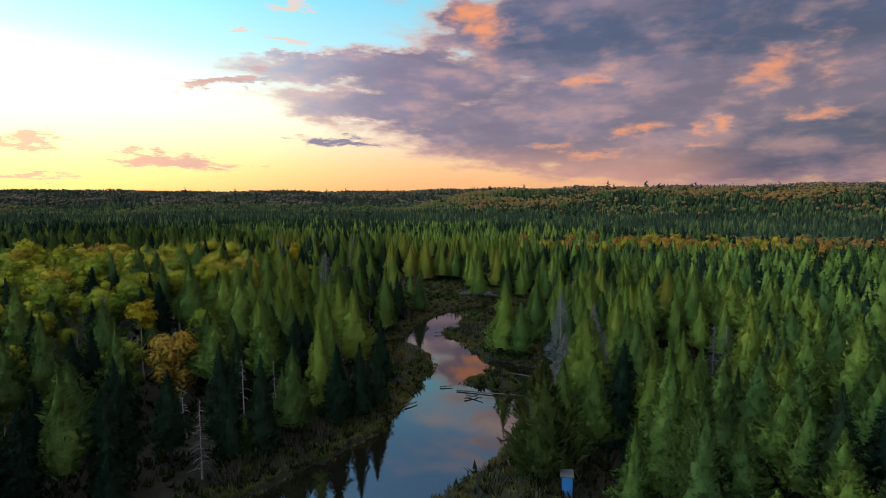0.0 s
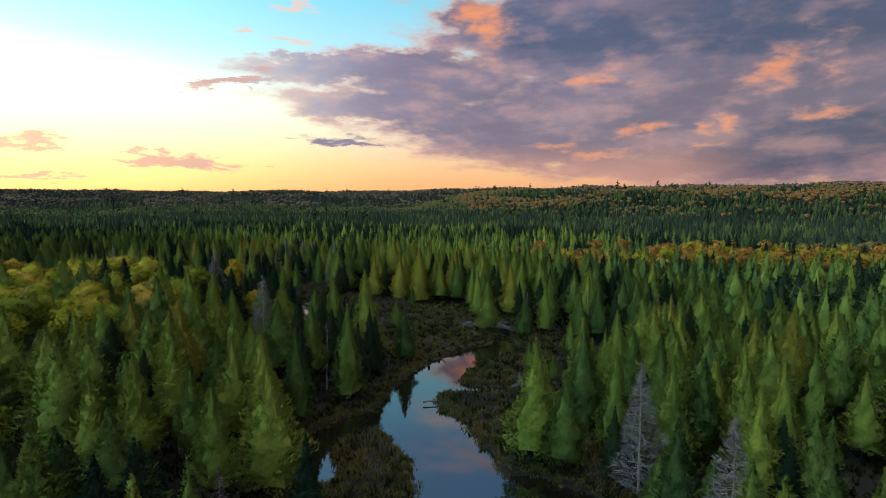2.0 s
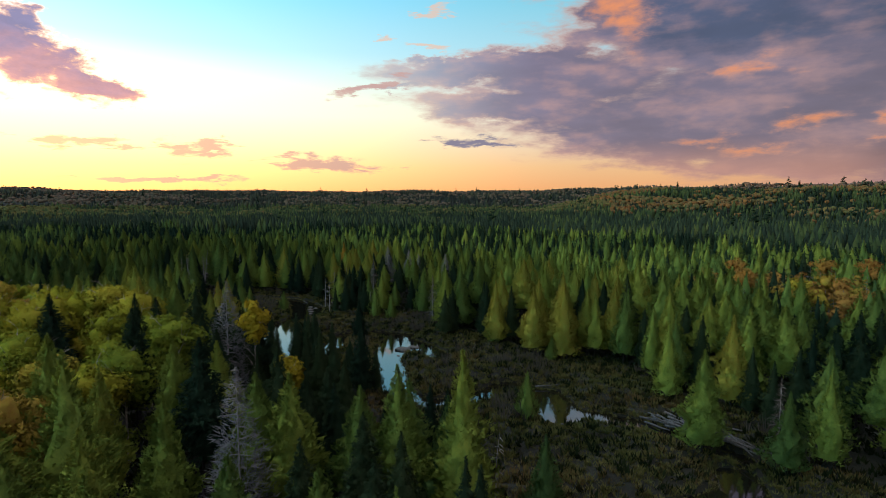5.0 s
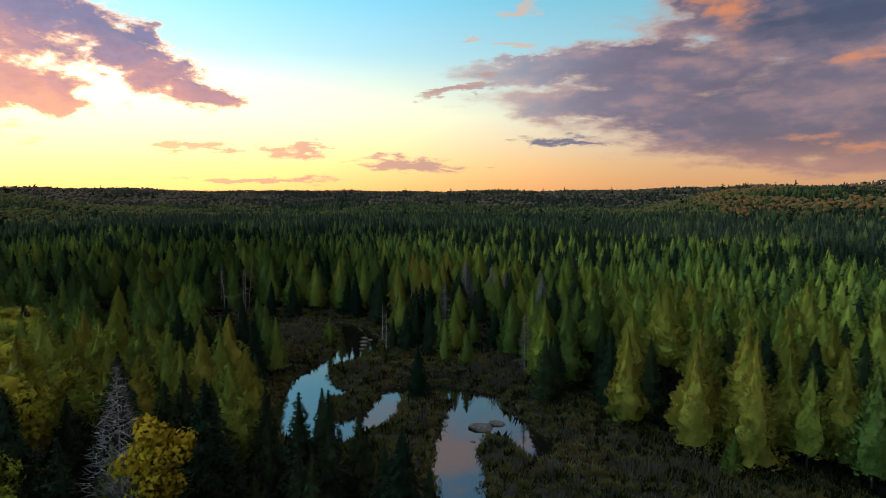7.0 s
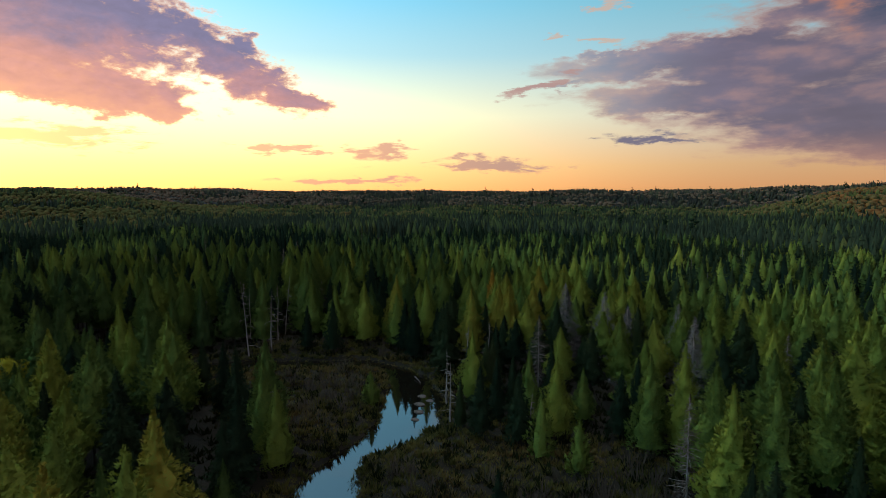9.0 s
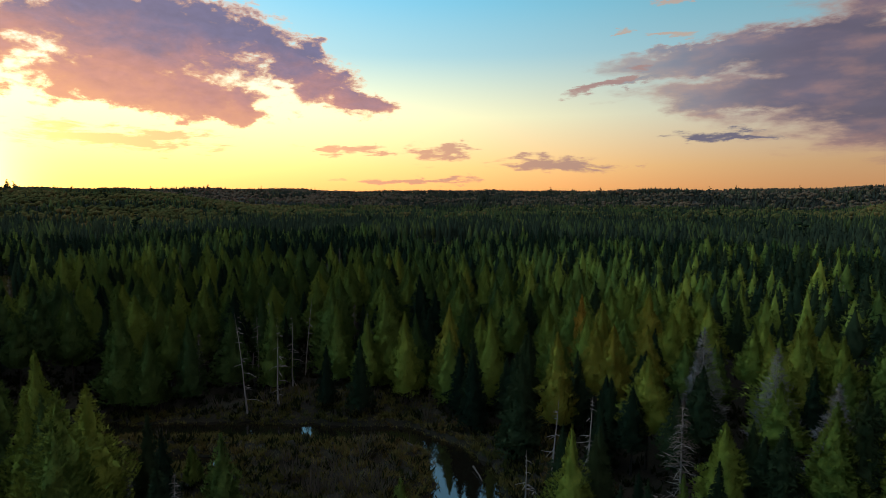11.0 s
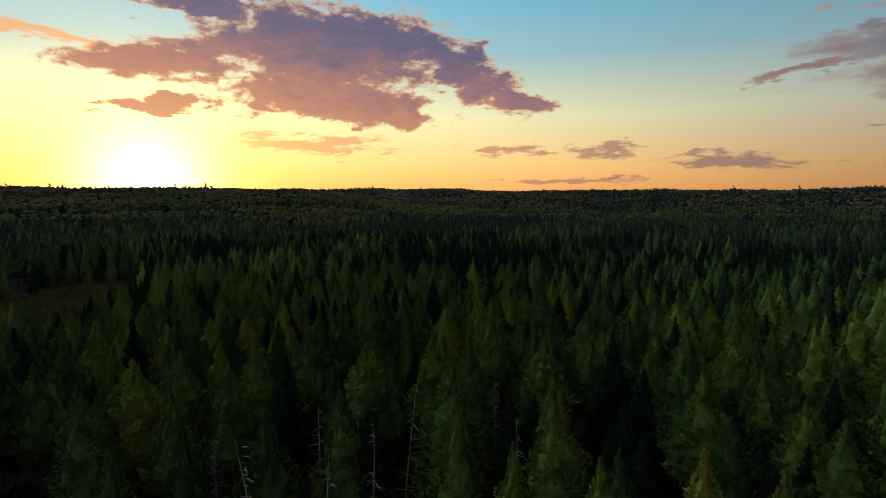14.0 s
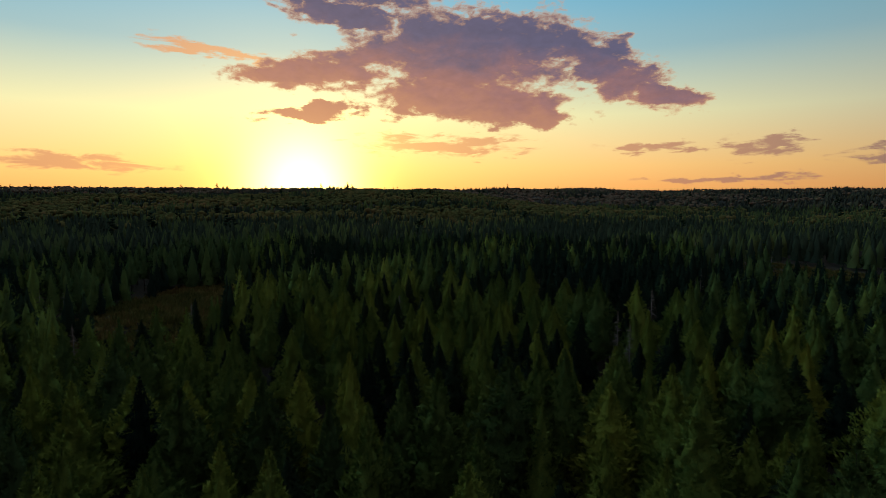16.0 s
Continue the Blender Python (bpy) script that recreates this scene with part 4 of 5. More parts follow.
def build_forest():
    rng = np.random.default_rng(5)
    x, y = scatter(0, 64, 5.0, (-260, 20, 90, 345), rng)
    clear = np.ones(len(x), bool)
    for hx, hy, r in HERO_ROOM:
        clear &= np.hypot(x - hx, y - hy) > r
    for hx, hy, h in LARCH_SPOTS + SPRUCE_SPOTS:
        clear &= np.hypot(x - hx, y - hy) > 2.7
    x, y = x[clear], y[clear]
    kind, scale, d = kinds_at(x, y, rng), heights_at(x, y, rng), stretch_distance(x, y)
    wild = len(x)
    # the trees that stand out by their tops take their own places and heights among the rest
    for k, spots in ((0, LARCH_SPOTS), (1, SPRUCE_SPOTS)):
        sx, sy, sh = np.array(spots).T
        dry = (water_distance(sx, sy) > 1.0) & (meadow_distance(sx, sy) > -2.5)
        sx, sy, sh = sx[dry], sy[dry], sh[dry]
        x, y = np.concatenate([x, sx]), np.concatenate([y, sy])
        kind, scale, d = np.concatenate([kind, np.full(len(sx), k)]), np.concatenate([scale, sh / (14.0, 12.9)[k]]), np.concatenate([d, stretch_distance(sx, sy) * 0.6])
    shapes = variant(x, y, len(SHAPES["larch", 0]), rng)
    for k, name in enumerate(KINDS):
        sel = np.where(kind == k)[0]
        sel = sel[np.argsort(d[sel])]
        near, rest = sel[:NEAR_LIMIT[k]], sel[NEAR_LIMIT[k]:]
        z = land(x[near], y[near])
        masters = {}
        tone = np.clip(tone_at(x[near], y[near], rng) + np.where(near >= wild, 0.3, 0) + (rng.normal(-0.16, 0.2, len(near)) if name == "birch" else 0), 0, 1)
        for i, zi, ti in zip(near, z, tone):
            v = int(shapes[i])
            w, turn = scale[i] * rng.uniform(0.85, 1.15), rng.random() * 6.28
            if v not in masters:
                ob = masters[v] = plant(build_master(name, v), x[i], y[i], zi, scale[i], w, turn)
            else:
                ob = copy_thing(masters[v], Matrix.Identity(4))
                plant(ob, x[i], y[i], zi, scale[i], w, turn)
            for crown in ob.children:
                crown.color = (ti, ti, ti, 1)
        woods(name + "_stand", WOODS[name], name, 1, x[rest], y[rest], scale[rest], rng)
    for fine, lo, hi, step, extent, spread in ((2, 64, 190, 4.7, (-380, 20, 230, 480), 1.05), (3, 190, 430, 6.0, (-700, -100, 600, 800), 1.15), (4, 430, 900, 6.8, (-1100, -200, 900, 1250), 1.25), (4, 900, 1780, 11.0, (-2000, -600, 1600, 2100), 1.7)):
        x, y = scatter(lo, hi, step, extent, rng)
        kind, scale = kinds_at(x, y, rng), heights_at(x, y, rng)
        for k, name in enumerate(KINDS):
            sel = np.where(kind == k)[0]
            # beyond 800 m the crowns take the colours with painted haze
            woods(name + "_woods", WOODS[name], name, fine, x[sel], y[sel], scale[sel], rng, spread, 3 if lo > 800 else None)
    # the forest goes on behind the start of the flight
    x, y = scatter(0, 330, 6.0, (-420, -260, 330, 260), rng, True)
    kind, scale = kinds_at(x, y, rng), heights_at(x, y, rng)
    for k, name in enumerate(KINDS):
        sel = np.where(kind == k)[0]
        woods(name + "_woods", WOODS[name], name, 3, x[sel], y[sel], scale[sel], rng, 1.1)


# single trees that stand out: x, y, height
SNAGS = [(-127, 243, 11), (-123, 242, 11), (-130.5, 246, 10.5), (-117, 244, 11.5), (-134, 243.5, 10), (-25.9, 70.4, 9), (-28.5, 69, 8), (-31.5, 66, 7), (-22.5, 73, 8.5), (-16.8, 125.3, 10.5), (-13.4, 124, 10), (-10.5, 141, 8.5), (-113.9, 233.9, 14.5), (-111.4, 237.2, 12), (-120.7, 249.5, 13), (-130.6, 249.4, 12), (-110.5, 254, 11), (-139.9, 235.8, 9.5), (-135, 239, 9),
         (-125.3, 246.4, 10), (31.3, 157.5, 11), (40, 147, 9), (46, 149, 10), (43, 152, 11), (35, 148, 8), (25.5, 83, 8), (-66, 226, 8), (-70, 232, 8), (-55, 226, 6), (-71.6, 240.6, 9), (-68.6, 242.2, 9)]
BARES = [(22.5, 81.5, 13), (20.5, 95, 13), (-27.6, 129.5, 15.8), (-38.7, 241.2, 14), (-48.8, 249.5, 13), (-62, 260.5, 14), (-42.9, 258, 12.5), (-54.3, 257.6, 13.5), (16.5, 74, 10.5), (-45.4, 154.0, 16)]
SOUTH_LARCHES = [(32.9, 130.5, 14), (36.4, 127.8, 13.5), (40.5, 124.2, 14), (25.4, 119.1, 13), (36.2, 106.1, 13), (45.8, 112.6, 14), (36, 87.5, 13), (19.8, 115.5, 13), (30.8, 69.8, 11.5), (24.3, 63.3, 11.5), (43.7, 77.7, 13), (44, 73.6, 13), (36, 57.5, 13.5), (53.3, 77.7, 13), (36.9, 73.6, 12), (59.7, 100.3, 14), (60.4, 112.6, 14), (-27.6, 100.2, 14), (-20.1, 105.9, 14), (-15.9, 106, 13), (-19.1, 89.8, 12.5), (-16.8, 73.5, 12), (27.7, 87.5, 13), (27.6, 78.8, 12), (20.8, 76.1, 12), (17.7, 63.1, 11)]
MIDDLE_LARCHES = [(-27.9, 93.4, 13.5), (-15.6, 94.2, 13.5), (-23.2, 111.6, 14), (-38.1, 119.5, 13), (-32.1, 116.1, 13.5), (-27.1, 116.2, 13.5), (-23.6, 106.2, 12.5), (-12.7, 138.5, 17.5), (11.6, 103.5, 13), (33.3, 124.7, 14), (35.1, 121.3, 14), (41, 112.5, 13.5), (29.7, 93, 13), (33.7, 94.2, 13), (43.3, 120.9, 12), (27.2, 108.9, 12), (31.7, 103.4, 11), (-37.8, 110.8, 13), (-32, 111, 13.5), (-31.3, 107.2, 13), (-43.1, 128.4, 13.5), (-38.6, 128.5, 13), (-38, 135.7, 14), (-35.6, 138.4, 13.5), (19.8, 152.6, 13), (23.2, 150.2, 14), (10.5, 162, 13), (17.3, 177.5, 14), (-50.6, 126.7, 13), (29.4, 130.2, 9), (25.3, 124.2, 9)]
BEND_LARCHES = [(-19.6, 212.8, 15), (-11.1, 205.8, 14.5), (-6.4, 201.8, 14.5), (-1.8, 204.3, 13), (3.2, 202.8, 14), (10.6, 219, 14), (11.4, 193.7, 13.5), (17, 191.2, 13), (20, 190.1, 13.5), (10, 167.8, 13), (1.9, 191.8, 11), (14.1, 217.1, 13.5), (-98.9, 184.2, 14), (-91.4, 183.8, 13), (-86.5, 184.9, 14.5), (-104, 206.3, 14), (-69.1, 187.9, 13.5), (-60.8, 181.8, 12), (-15.4, 234.1, 14.5), (-16.9, 195, 11), (-6.1, 197.5, 14), (7.2, 243.5, 14), (-0.1, 216.5, 13), (5.5, 223.8, 14), (4.4, 213.8, 12.5), (9, 214, 15), (-6.8, 237.7, 14), (-2.7, 239.4, 13.5), (-80.6, 171.4, 14.5), (-81.1, 176.6, 14), (-97.6, 193.8, 14.5), (-64.6, 178.8, 14)]
BEND_LARCHES_BEYOND = [(-62.9, 174.4, 13), (-56.6, 174.7, 13), (-74.6, 170.8, 13)]
UPPER_LARCHES = [(-25.5, 235.3, 13.5), (-22.5, 224.1, 13), (-14.6, 227.7, 14.5), (-10.2, 211.3, 14), (-11.7, 200, 13), (-94.5, 185.1, 14.5), (-60.7, 167.6, 12.5), (-151.9, 228, 14.5), (-100.7, 209.7, 13.5), (-19.6, 204.4, 12), (-135.9, 229.5, 14), (-139.3, 238.1, 14.5), (-135.6, 240.7, 14.5), (-110, 258.6, 14), (-99.2, 249.9, 13), (-88, 255, 13), (-76.9, 252.6, 13.5), (-79.1, 272.9, 14), (-73.3, 276.9, 14), (-65.3, 250.5, 12.5), (-68.4, 271.5, 13), (-52.9, 274.1, 13.5), (-48.9, 272.2, 13.5), (-44.2, 274, 13), (-39.1, 274.1, 14), (-52.4, 228.4, 11), (-112, 209.4, 13), (-224.7, 312.2, 15)]
WEST_LARCHES = [(-130.2, 224.8, 14), (-137.7, 234, 14), (-131.6, 251.6, 13.5), (-112.3, 249, 13.5), (-105.6, 252.7, 15), (-95.7, 255.9, 13), (-92.3, 259.3, 13), (-86.6, 269.8, 13), (-72, 258.4, 14), (-70, 265.3, 13), (-118.6, 273.8, 14), (-113.7, 286.2, 14), (-105.9, 290, 14), (-75.6, 261.7, 12), (-70.2, 284.1, 14), (-106, 249.1, 12), (-148, 248.4, 15.5), (-151.2, 255.5, 14.5), (-160.7, 267.2, 14), (-147.7, 264.6, 13), (-138.7, 261.3, 13), (-137.9, 267.2, 14), (-128.8, 264.2, 13), (-129.4, 272.9, 13.5), (-119.7, 277.2, 13), (-157.8, 231.4, 13.5), (-154.6, 235.8, 13.5), (-154.4, 241, 14), (-158.4, 227.8, 13), (-140.3, 294.8, 13.5), (-146.9, 298.5, 14), (-148.1, 323.9, 15)]
WEST_LARCHES_BEYOND = [(-150.3, 271.9, 13.5), (-201.4, 292.1, 15), (-194.5, 295, 15), (-144.2, 285.3, 13), (-135.1, 264.7, 12), (-130.2, 277.6, 12), (-190.6, 218.5, 13), (-190.7, 300.9, 14.5), (-156.3, 288.7, 14), (-132, 283.1, 12), (-166.5, 221.8, 12.5), (-152.8, 245.1, 13), (-170.1, 266.8, 13.5), (-149.6, 277.8, 13)]
SOUTH_SPRUCES = [(-27.3, 83.2, 12), (-28.1, 74.1, 12.5), (-19.6, 78.7, 12), (-13.6, 69.3, 11), (-20.5, 61.1, 12.5), (-16.6, 60.3, 12.5), (-25.6, 62.4, 14), (-11.1, 72.4, 11), (-9.3, 75.8, 10), (35.9, 66, 10)]
MIDDLE_SPRUCES = [(-44.6, 109.4, 12), (-38.4, 107.5, 12), (-33, 104.4, 9), (19.2, 98.9, 8), (-21.7, 127.8, 12), (-19.1, 132.7, 12), (-15.9, 132, 11), (-16.4, 127.8, 11), (-10.4, 134, 10), (-19, 119.2, 12), (-11.9, 125.3, 12)]
BEND_SPRUCES = [(-4.6, 178.1, 8), (-52, 174.7, 11), (-40.1, 164.2, 12), (-36.8, 161.4, 12.5), (-33.5, 158.7, 12), (-46.8, 151.2, 11), (-31, 156.2, 11), (-39.4, 150.8, 11), (-29.4, 160, 12), (-58.8, 159.6, 11), (-52, 159.6, 11), (-30.6, 206.9, 10), (-29.7, 210, 11), (-49.3, 171.9, 10), (-45.6, 175.3, 11), (-41.7, 175.6, 9.5), (-46.8, 165.1, 9), (-53.2, 168.9, 11), (-37.3, 172.5, 8), (-33.3, 173, 7)]
UPPER_SPRUCES = [(-84.6, 239.7, 12.5), (-81.7, 242.0, 12.5), (-83.1, 240.9, 11), (-76.9, 241.4, 12), (-69.0, 237.3, 9), (-66.1, 239.0, 8), (-77.5, 244.9, 13), (-31.2, 214, 9), (-85.3, 208.2, 12), (-76.4, 201.1, 12), (-84.5, 193.7, 12), (-73.7, 192.1, 12), (-22.5, 210.4, 9), (-98.8, 235.6, 13), (-86.4, 241.7, 12), (-59.7, 232.1, 9), (-55.5, 235.3, 11), (-40.2, 249.8, 12), (-87.1, 249.3, 12), (-79.2, 246.7, 12), (-81.6, 254.1, 11), (-65, 235, 9), (-63.5, 224.3, 7), (-55.2, 250, 9), (-100.5, 214.6, 10)]
WEST_SPRUCES = [(-102.2, 239.6, 12), (-89.7, 245.7, 12), (-84, 257.6, 12), (-100.9, 242.7, 11), (-130.4, 257.3, 13), (-141.9, 242.5, 12), (-134.5, 248.2, 9), (-136.4, 276.3, 12)]
LARCH_SPOTS = SOUTH_LARCHES + MIDDLE_LARCHES + BEND_LARCHES + BEND_LARCHES_BEYOND + UPPER_LARCHES + WEST_LARCHES + WEST_LARCHES_BEYOND
SPRUCE_SPOTS = SOUTH_SPRUCES + MIDDLE_SPRUCES + BEND_SPRUCES + UPPER_SPRUCES + WEST_SPRUCES
HERO_ROOM = [(-27.6, 129.5, 4.2), (-26.5, 126.5, 3.5), (-33.5, 67.5, 4.5), (10.2, 55.4, 4.0), (12.0, 50.5, 4.5), (11.5, 46, 4.5), (-37.3, 74.5, 4.5), (-45, 81.6, 3.5), (-82.5, 273, 4.0), (-41.1, 152.9, 3), (-38.6, 155.8, 2.5), (-35.5, 150.5, 2.5), (-34, 146, 3), (-37, 147, 3.5)] + [(a, b, 1.8) for a, b, c in SNAGS] + [(a, b, 2.6) for a, b, c in BARES]
build_forest()


def lone_tree(name, label, crown, stem, leaf, wood, x, y):
    root = new(name)
    tagged(root, label, "tree")
    part("trunk", mesh_from("trunk", stem[0], stem[1], [wood]), root)
    part("crown", mesh_from("crown", crown[0], crown[1], [leaf]), root).color = (0.55, 0.55, 0.55, 1)
    root.location = (x, y, float(land(x, y)))
    return root


def crown_and_stem(rng, height, radius, bare, count, size, thick, *form):
    crown, inner = brush(rng, height, radius, bare, count, size, *form, 0.52)
    return merge([crown, inner]), merge([trunk(rng, height * 0.97, thick), (inner[0][:, :3] * np.array([0.42, 0.42, 0.92]), inner[1])])


def build_lone_trees():
    rng = np.random.default_rng(21)
    lone_tree("pine_tree", "broad bushy pine with upswept grey-green boughs on the bank", *crown_and_stem(rng, 12.4, 3.3, 0.08, 3200, 0.85, 0.2, 0.75, 0.75, 0.6, 0.14, 0.5), PINE, BARK["larch"], 10.2, 55.4)
    c = merge([round_crown(rng, 11.5, 4.3, 40, 90, 0.32, 0.75, 0.4)])
    lone_tree("orange_birch", "round birch in thin orange autumn leaf", c, merge([trunk(rng, 12, 0.16, 6, 0.03, 0.8), limbs(rng, 11, 0.42, 3.4, 14, 0.06, 1.0, 3)]), ORANGE, BARK["birch"], -37.3, 74.5)
    for gx, gy, gh in ((-45, 81.6, 12.3), (-41.1, 152.9, 16.4), (-38.6, 155.8, 9.8), (-35.5, 150.5, 11.0)):
        c = round_crown(rng, gh, 2.3, 30, 90, 0.26, 1.3, 0.3)
        lone_tree("golden_birch", "bushy birch in golden yellow leaf among dark spruces", c, merge([trunk(rng, gh, 0.12, 6, 0.03, 0.8), limbs(rng, gh * 0.9, 0.25, 2.1, 9, 0.05, 1.2, 2)]), GOLD, BARK["birch"], gx, gy)
    c, t = crown_and_stem(rng, 14.2, 1.9, 0.15, 1500, 0.6, 0.14, 0.8, 0.85, 0.6, 0.0, 0.45)
    lone_tree("orange_larch", "single larch turned bright orange among green ones", c, t, ORANGE, BARK["larch"], -82.5, 273.0)
    for x, y, h in ((25.4, 147.7, 6.5), (16.5, 141.5, 5.0), (19, 131, 4.0), (22.5, 127, 3.6), (27, 138, 4.5), (13.5, 118, 4.2), (15, 110, 4.8), (-10, 168, 6.5), (-33, 216, 5.5), (-52, 222, 7.5), (-47, 220, 6.0), (-20, 204, 5.0), (-8, 196, 4.5), (-101, 219, 4.0), (-22, 60, 5.0), (-79, 226, 5.0)):
        lone_tree("young_larch", "small bright green young larch on the open bog", *crown_and_stem(rng, h, h * 0.24, 0.05, 800, 0.5, 0.07, 0.8, 0.85, 0.7, 0.0, 0.5), LEAF["larch", 0], BARK["larch"], x, y)
    for i, (x, y, h) in enumerate(SNAGS):
        root = new("dead_snag")
        tagged(root, "bare weathered grey snag with short broken boughs", "tree", "bare snags in the bog")
        tv, tf = trunk(rng, h, 0.13, 6, 0.05, 1.0)
        part("trunk", mesh_from("trunk", tv, tf, [BARK["grey"]]), root)
        for _ in range(18):
            bv, bf = snag_boughs(rng, h, 1, 2.2, 0.45)
            part("bough", mesh_from("bough", bv, bf, [BARK["grey"]]), root)
        root.location, root.rotation_euler = (x, y, float(land(x, y))), (rng.normal(0, 0.05), rng.normal(0, 0.05), 0)
    for i, (x, y, h) in enumerate(BARES):
        crown, inner = brush(rng, h, 0.165 * h, 0.08, 3200, 0.75, 0.2, 0.85, 0.8, 0.12, 0.10)
        tv, tf = merge([trunk(rng, h, 0.14), snag_boughs(rng, h, 60, 0.17 * h, 0.4)])
        ob = lone_tree("bare_larch", "tall leafless grey larch with misty fine twigs", crown, (tv, tf), MIST, BARK["grey"], x, y)
        k = h / tv[:, 2].max()
        ob.scale = (k, k, k)


build_lone_trees()


def build_ridge_pines():
    """Ragged old pines that stand above the far canopy."""
    rng = np.random.default_rng(77)
    for ring, count, lo, hi in ((0, 60, 420, 900), (1, 90, 950, 1700)):
        a, r = np.radians(rng.uniform(-42, 108, count)), rng.uniform(lo, hi, count)
        x, y = -30 - np.sin(a) * r, 120 + np.cos(a) * r
        for i in range(count):
            h = rng.uniform(17, 22) * (0.95 if ring == 0 else 1.1)
            root = tagged(new("ridge_pine"), "tall ragged dark pine rising above the far canopy", "tree", "pines on the far ridges")
            if i < 6:
                crown = []
                for k in range(9):
                    z, turn, reach = 0.42 + 0.56 * k / 8, rng.random() * 6.28, rng.uniform(0.10, 0.19) * (1.25 - 0.8 * k / 8)
                    c, f = blob(rng, 0.0, reach, 2)
                    c[:, :3] = c[:, :3] * np.array([1.0, 1.0, 0.4]) + np.array([math.cos(turn) * reach * 0.6, math.sin(turn) * reach * 0.6, z])
                    crown.append((c, f))
                PINES.append((mesh_from("crown", *merge(crown), [LEAF["spruce", 0]]), mesh_from("trunk", *tube([(0, 0, -0.02), (0.01, 0, 0.5), (0, 0.01, 0.95)], [0.014, 0.010, 0.004], 4), [BARK["spruce"]])))
            c, t = PINES[i % 6]
            part("trunk", t, root)
            part("crown", c, root).color = (0.3, 0.3, 0.3, 1)
            root.matrix_basis = Matrix.LocRotScale((x[i], y[i], float(land(x[i], y[i]))), Euler((0, 0, rng.random() * 6.28)), (h, h, h))


PINES = []
build_ridge_pines()


# ---------------------------------------------------------------- banks: sedge, shrubs
def tufts(name, label, category, mat, x, y, blades, spread, tall, width, rng, droop=0.5):
    n = len(x)
    z = np.maximum(land(x, y), 0.0) - 0.05
    c = np.stack([x, y, z], -1)
    tone = np.repeat(np.clip(patch(x, y, 8, 41) * 0.8 + rng.normal(0.1, 0.12, n), 0, 1), blades * 3)
    size = np.repeat(rng.uniform(0.6, 1.3, n), blades)[:, None]
    a = rng.random(n * blades) * 6.28
    o = np.stack([np.cos(a), np.sin(a), np.zeros(len(a))], -1)
    s = np.stack([-np.sin(a), np.cos(a), np.zeros(len(a))], -1)
    root = np.repeat(c, blades, 0) + o * spread * rng.uniform(0.05, 0.7, (len(a), 1)) * size
    tip = root + (o * rng.uniform(0.1, 1.0, (len(a), 1)) * droop + UP * rng.uniform(0.5, 1.0, (len(a), 1))) * tall * size + rng.normal(0, 0.08, (len(a), 3)) * tall
    w = width * rng.uniform(0.6, 1.3, (len(a), 1)) * size
    v, f = tris(root - s * w, root + s * w, tip)
    tagged(new(name, mesh_from(name, v, f, [mat], None, tone)), label, category, kind="stuff")


def build_banks():
    rng = np.random.default_rng(8)

    def places(count, box, lo, hi, open_only=True):
        x, y = rng.uniform(box[0], box[2], count), rng.uniform(box[1], box[3], count)
        d = water_distance(x, y)
        ok = (d > lo) & (d < hi)
        if open_only:
            ok &= (meadow_distance(x, y) < 2.5) | (d < 3.0)
        return x[ok], y[ok]

    box = (-130, 20, 40, 255)
    x, y = places(80000, box, 0.0, 16)
    tufts("sedge_tussocks", "straw-brown sedge tussocks on the river banks", "grass", SEDGE, x, y, 14, 0.55, 0.38, 0.045, rng, 0.8)
    x, y = places(46000, box, 0.1, 20)
    tufts("bog_shrubs", "low russet and olive bog shrubs on the banks", "shrub", MOSS, x, y, 20, 0.75, 0.55, 0.09, rng, 0.8)
    x, y = places(150000, box, -0.45, 1.3, False)
    tufts("shore_sedge", "tawny sedge drooping over the water's edge", "grass", SEDGE, x, y, 9, 0.4, 0.38, 0.04, rng, 0.9)
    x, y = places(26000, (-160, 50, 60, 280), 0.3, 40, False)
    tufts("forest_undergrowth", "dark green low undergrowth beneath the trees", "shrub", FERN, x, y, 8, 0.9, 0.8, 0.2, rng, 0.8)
    for marsh in ((-300, 190, -190, 265), (-270, 370, -180, 460)):
        x, y = places(12000, marsh, 0.0, 90)
        tufts("marsh_sedge", "tawny sedge and low shrubs over a distant marsh", "grass", SEDGE, x, y, 8, 1.0, 0.8, 0.22, rng, 0.7)
        x, y = places(3000, marsh, 1.0, 90)
        tufts("marsh_shrubs", "grey-brown thicket scattered over a distant marsh", "shrub", MOSS, x, y, 14, 1.4, 1.6, 0.22, rng, 0.6)
    x, y = places(9000, box, 2.0, 18)
    ok = patch(x, y, 13, 44) > 0.5
    tufts("alder_thicket", "grey-brown leafless alder thicket behind the banks", "shrub", TWIG, x[ok], y[ok], 22, 1.0, 2.0, 0.05, rng, 0.55)


build_banks()


# ---------------------------------------------------------------- driftwood, stones, the blue hut
def log_mesh(rng, length, thick):
    k = 6
    pts = np.stack([np.linspace(-length / 2, length / 2, k), np.cumsum(rng.normal(0, 0.05, k)), np.cumsum(rng.normal(0, 0.03, k))], -1)
    v, f = tube(pts, thick * np.linspace(1, 0.55, k) * rng.uniform(0.9, 1.1, k), 7)
    caps = np.array([(0, i + 1, i) for i in range(1, 6)] + [(len(v) - 7, len(v) - 7 + i, len(v) - 6 + i) for i in range(1, 6)])
    return mesh_from("log", v, np.concatenate([f, caps]), [DRIFT])


def lay_log(rng, x, y, z, length, thick, turn, pitch, label, group):
    ob = tagged(new("log", log_mesh(rng, length, thick)), label, "log", group)
    ob.matrix_basis = Matrix.LocRotScale((x, y, z), Euler((0, radians(pitch), radians(turn))), None)


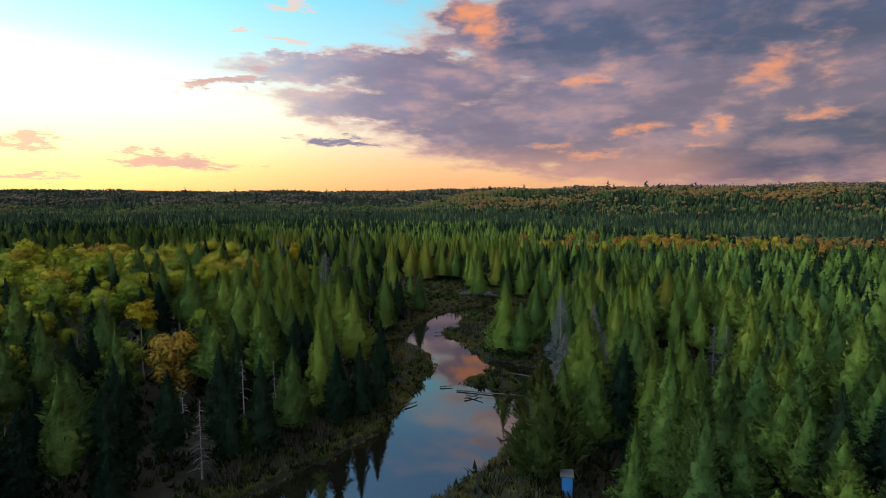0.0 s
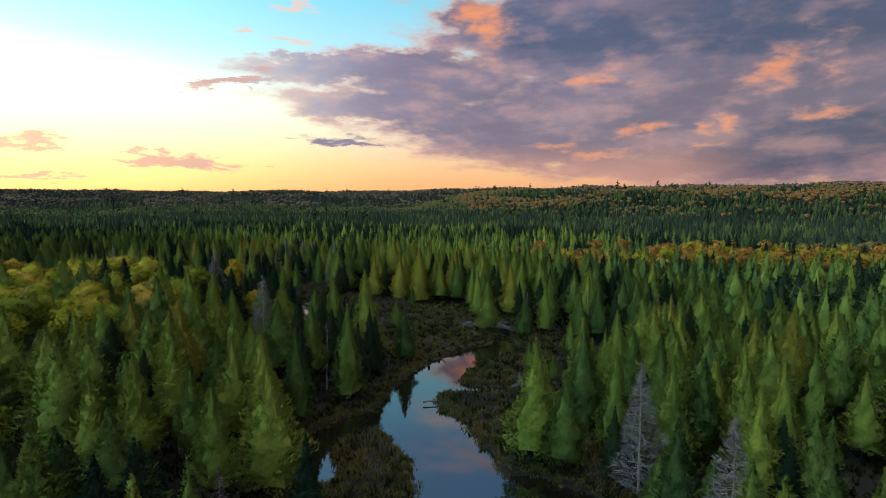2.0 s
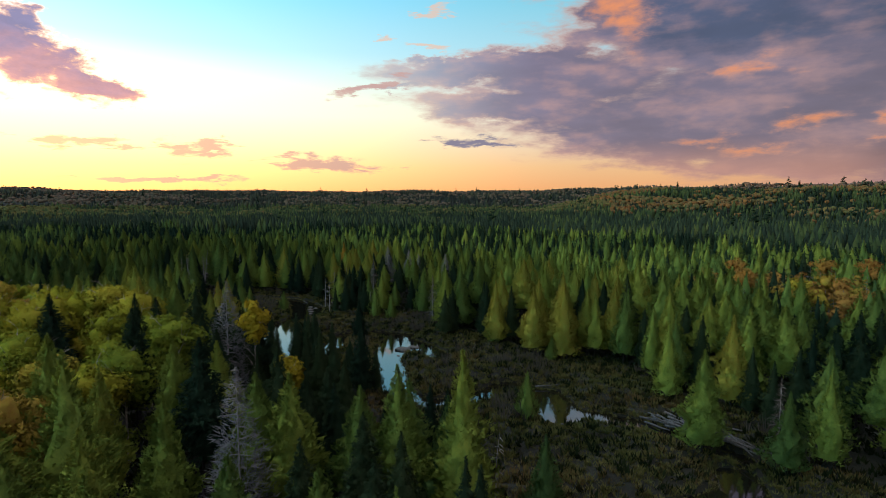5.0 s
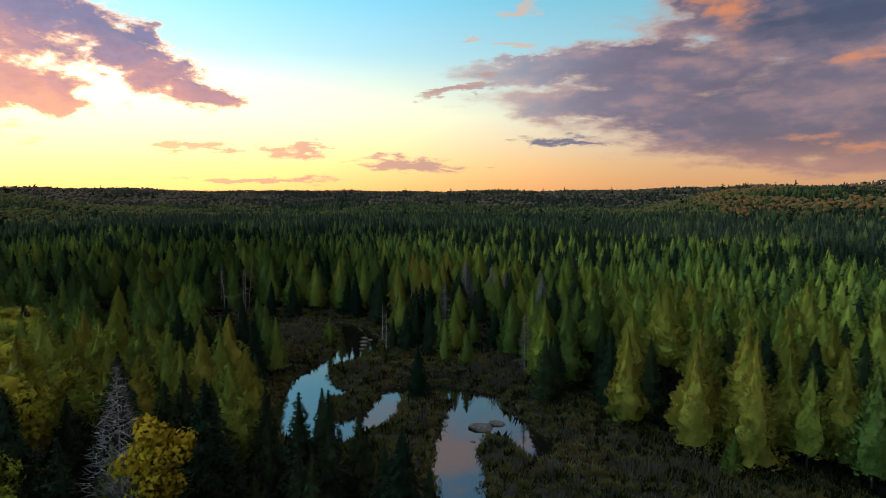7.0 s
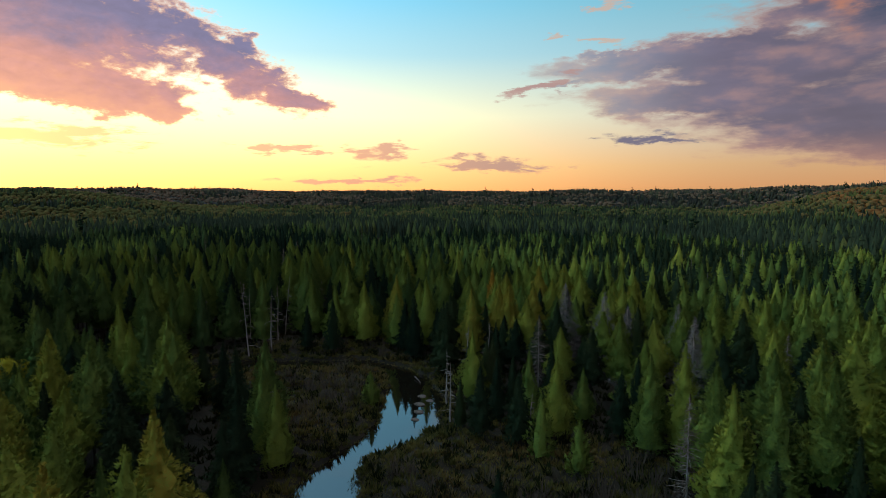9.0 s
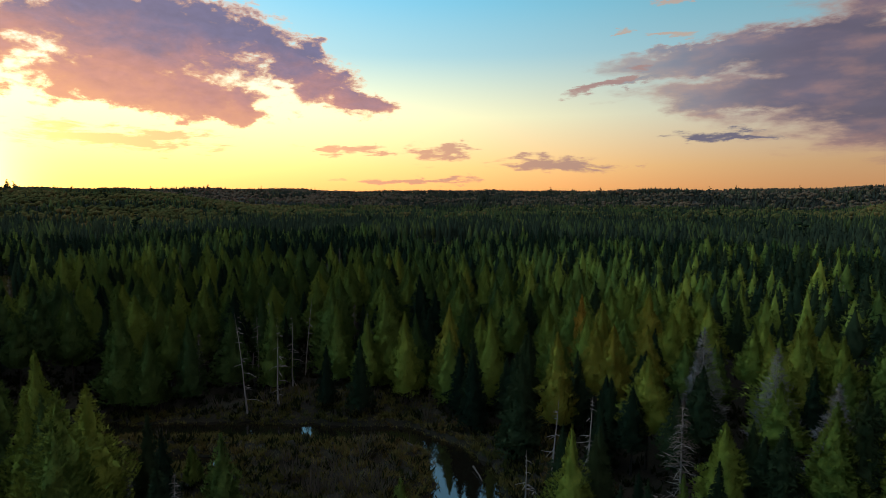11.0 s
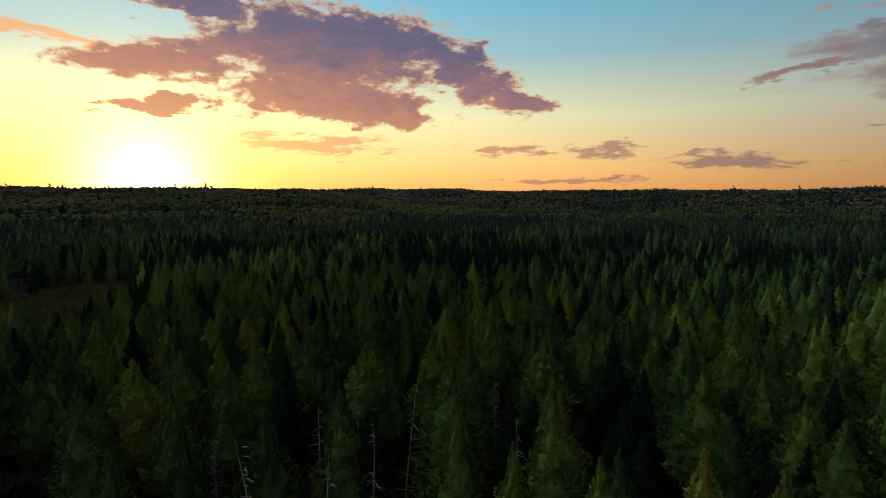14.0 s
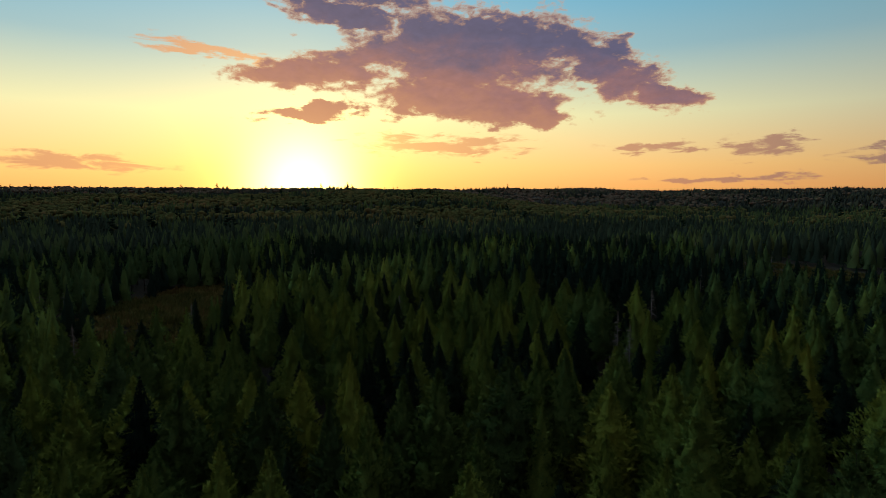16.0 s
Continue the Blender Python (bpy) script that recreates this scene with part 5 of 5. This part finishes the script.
def build_driftwood():
    rng = np.random.default_rng(31)
    for i in range(44):
        u = rng.random()
        x, y = 7.5 + 12.5 * u + rng.normal(0, 0.9), 171.0 - 8.5 * u + rng.normal(0, 0.9)
        lay_log(rng, x, y, 0.5 + rng.uniform(0, 1.3) * (1 - abs(2 * u - 1)) + 0.1, rng.uniform(3, 8), rng.uniform(0.09, 0.19), -38 + rng.normal(0, 15), rng.normal(0, 5), "grey driftwood log heaped on an old beaver dam", "logs of the dam")
    for x, y, z, length, turn in ((7.2, 83.2, 0.25, 10.5, -16), (4.5, 81.8, 0.2, 3.2, 35), (4.8, 81.6, 0.22, 3.0, -35), (-0.6, 121.6, 0.35, 2.6, 12), (-4.6, 78.5, 0.3, 2.4, 40), (0.5, 86.4, 0.15, 2.0, 10), (13.5, 92.0, 0.25, 5.0, -20),
                               (-3.0, 168.0, 0.3, 5.0, 5), (-29.5, 184, 0.4, 3.0, 30), (-24.0, 186, 0.4, 2.6, -20), (-88.5, 240, 0.3, 4.5, -12), (-80, 239.5, 0.3, 3.0, -40), (-8, 182.5, 0.4, 4.0, 20), (15.5, 139, 0.6, 4.0, -30)):
        lay_log(rng, x, y, z, length, 0.12, turn, rng.normal(0, 1.5), "fallen grey log lying at the water's edge", "fallen logs in the river")
    for x, y, r in ((-37.3, 198.6, 1.3), (-35.7, 200.7, 0.9), (-74, 231, 0.7), (-72.5, 228.5, 0.6), (-75.5, 234, 0.6), (-71.5, 226, 0.5), (-73.5, 233, 0.5), (-36.8, 194.2, 0.3)):
        bm = bmesh.new()
        bmesh.ops.create_icosphere(bm, subdivisions=2, radius=r)
        for v in bm.verts:
            k = 1 + 0.25 * (noise.noise(v.co * 1.7 + Vector((x, y, 0))))
            v.co = Vector((v.co.x * k * 1.3, v.co.y * k, v.co.z * k * 0.45))
        me = bpy.data.meshes.new("stone")
        bm.to_mesh(me)
        bm.free()
        me.materials.append(STONE)
        ob = tagged(new("stone", me), "low mossy grey stone showing above the water", "stone", "stones in the river")
        ob.location = (x, y, -0.02)


DRIFT = bark("driftwood", (0.045, 0.042, 0.04), (0.16, 0.155, 0.15))
STONE = bark("mossy_stone", (0.06, 0.06, 0.05), (0.16, 0.15, 0.13), 2.0)


def box_mesh(name, sx, sy, sz, mat, bevel=0.02):
    bm = bmesh.new()
    bmesh.ops.create_cube(bm, size=1.0)
    for v in bm.verts:
        v.co = Vector((v.co.x * sx, v.co.y * sy, v.co.z * sz))
    bmesh.ops.bevel(bm, geom=bm.edges[:], offset=bevel, segments=2, affect="EDGES")
    me = bpy.data.meshes.new(name)
    bm.to_mesh(me)
    bm.free()
    me.materials.append(mat)
    return me


def painted(name, color, rough=0.6):
    m, g, out = material(name)
    n = g.noise(g.node("ShaderNodeTexCoord").outputs["Object"], 5.0, 5.0)
    g.feed(out.inputs[0], principled(g, g.mix(g.step(n, 0.3, 0.75), color, tuple(c * 0.75 for c in color)), rough, n, 0.2, 0.01))
    return m


def build_hut():
    root = tagged(new("blue_hut"), "small bright blue shelter with grey roof behind the pine", "shelter")
    blue, dark, roof = painted("blue_panel", (0.06, 0.30, 0.75)), painted("dark_boards", (0.05, 0.05, 0.05)), painted("grey_roofing", (0.22, 0.22, 0.22))
    part("body", box_mesh("body", 1.15, 1.2, 2.1, dark), root).location = (0, 0, 1.05)
    part("door", box_mesh("door", 1.0, 0.05, 1.95, blue), root, "bright blue door panel").location = (0.02, -0.63, 1.02)
    lid = part("roof", box_mesh("roof", 1.35, 1.45, 0.08, roof), root, "flat grey roof")
    lid.location, lid.rotation_euler = (0, 0, 2.17), (radians(6), 0, 0)
    part("handle", box_mesh("handle", 0.04, 0.05, 0.16, roof, 0.01), root).location = (0.4, -0.68, 1.0)
    root.location, root.rotation_euler = (12.3, 53.0, float(land(12.3, 53.0)) - 0.05), (0, 0, radians(-8))


build_driftwood()
build_hut()
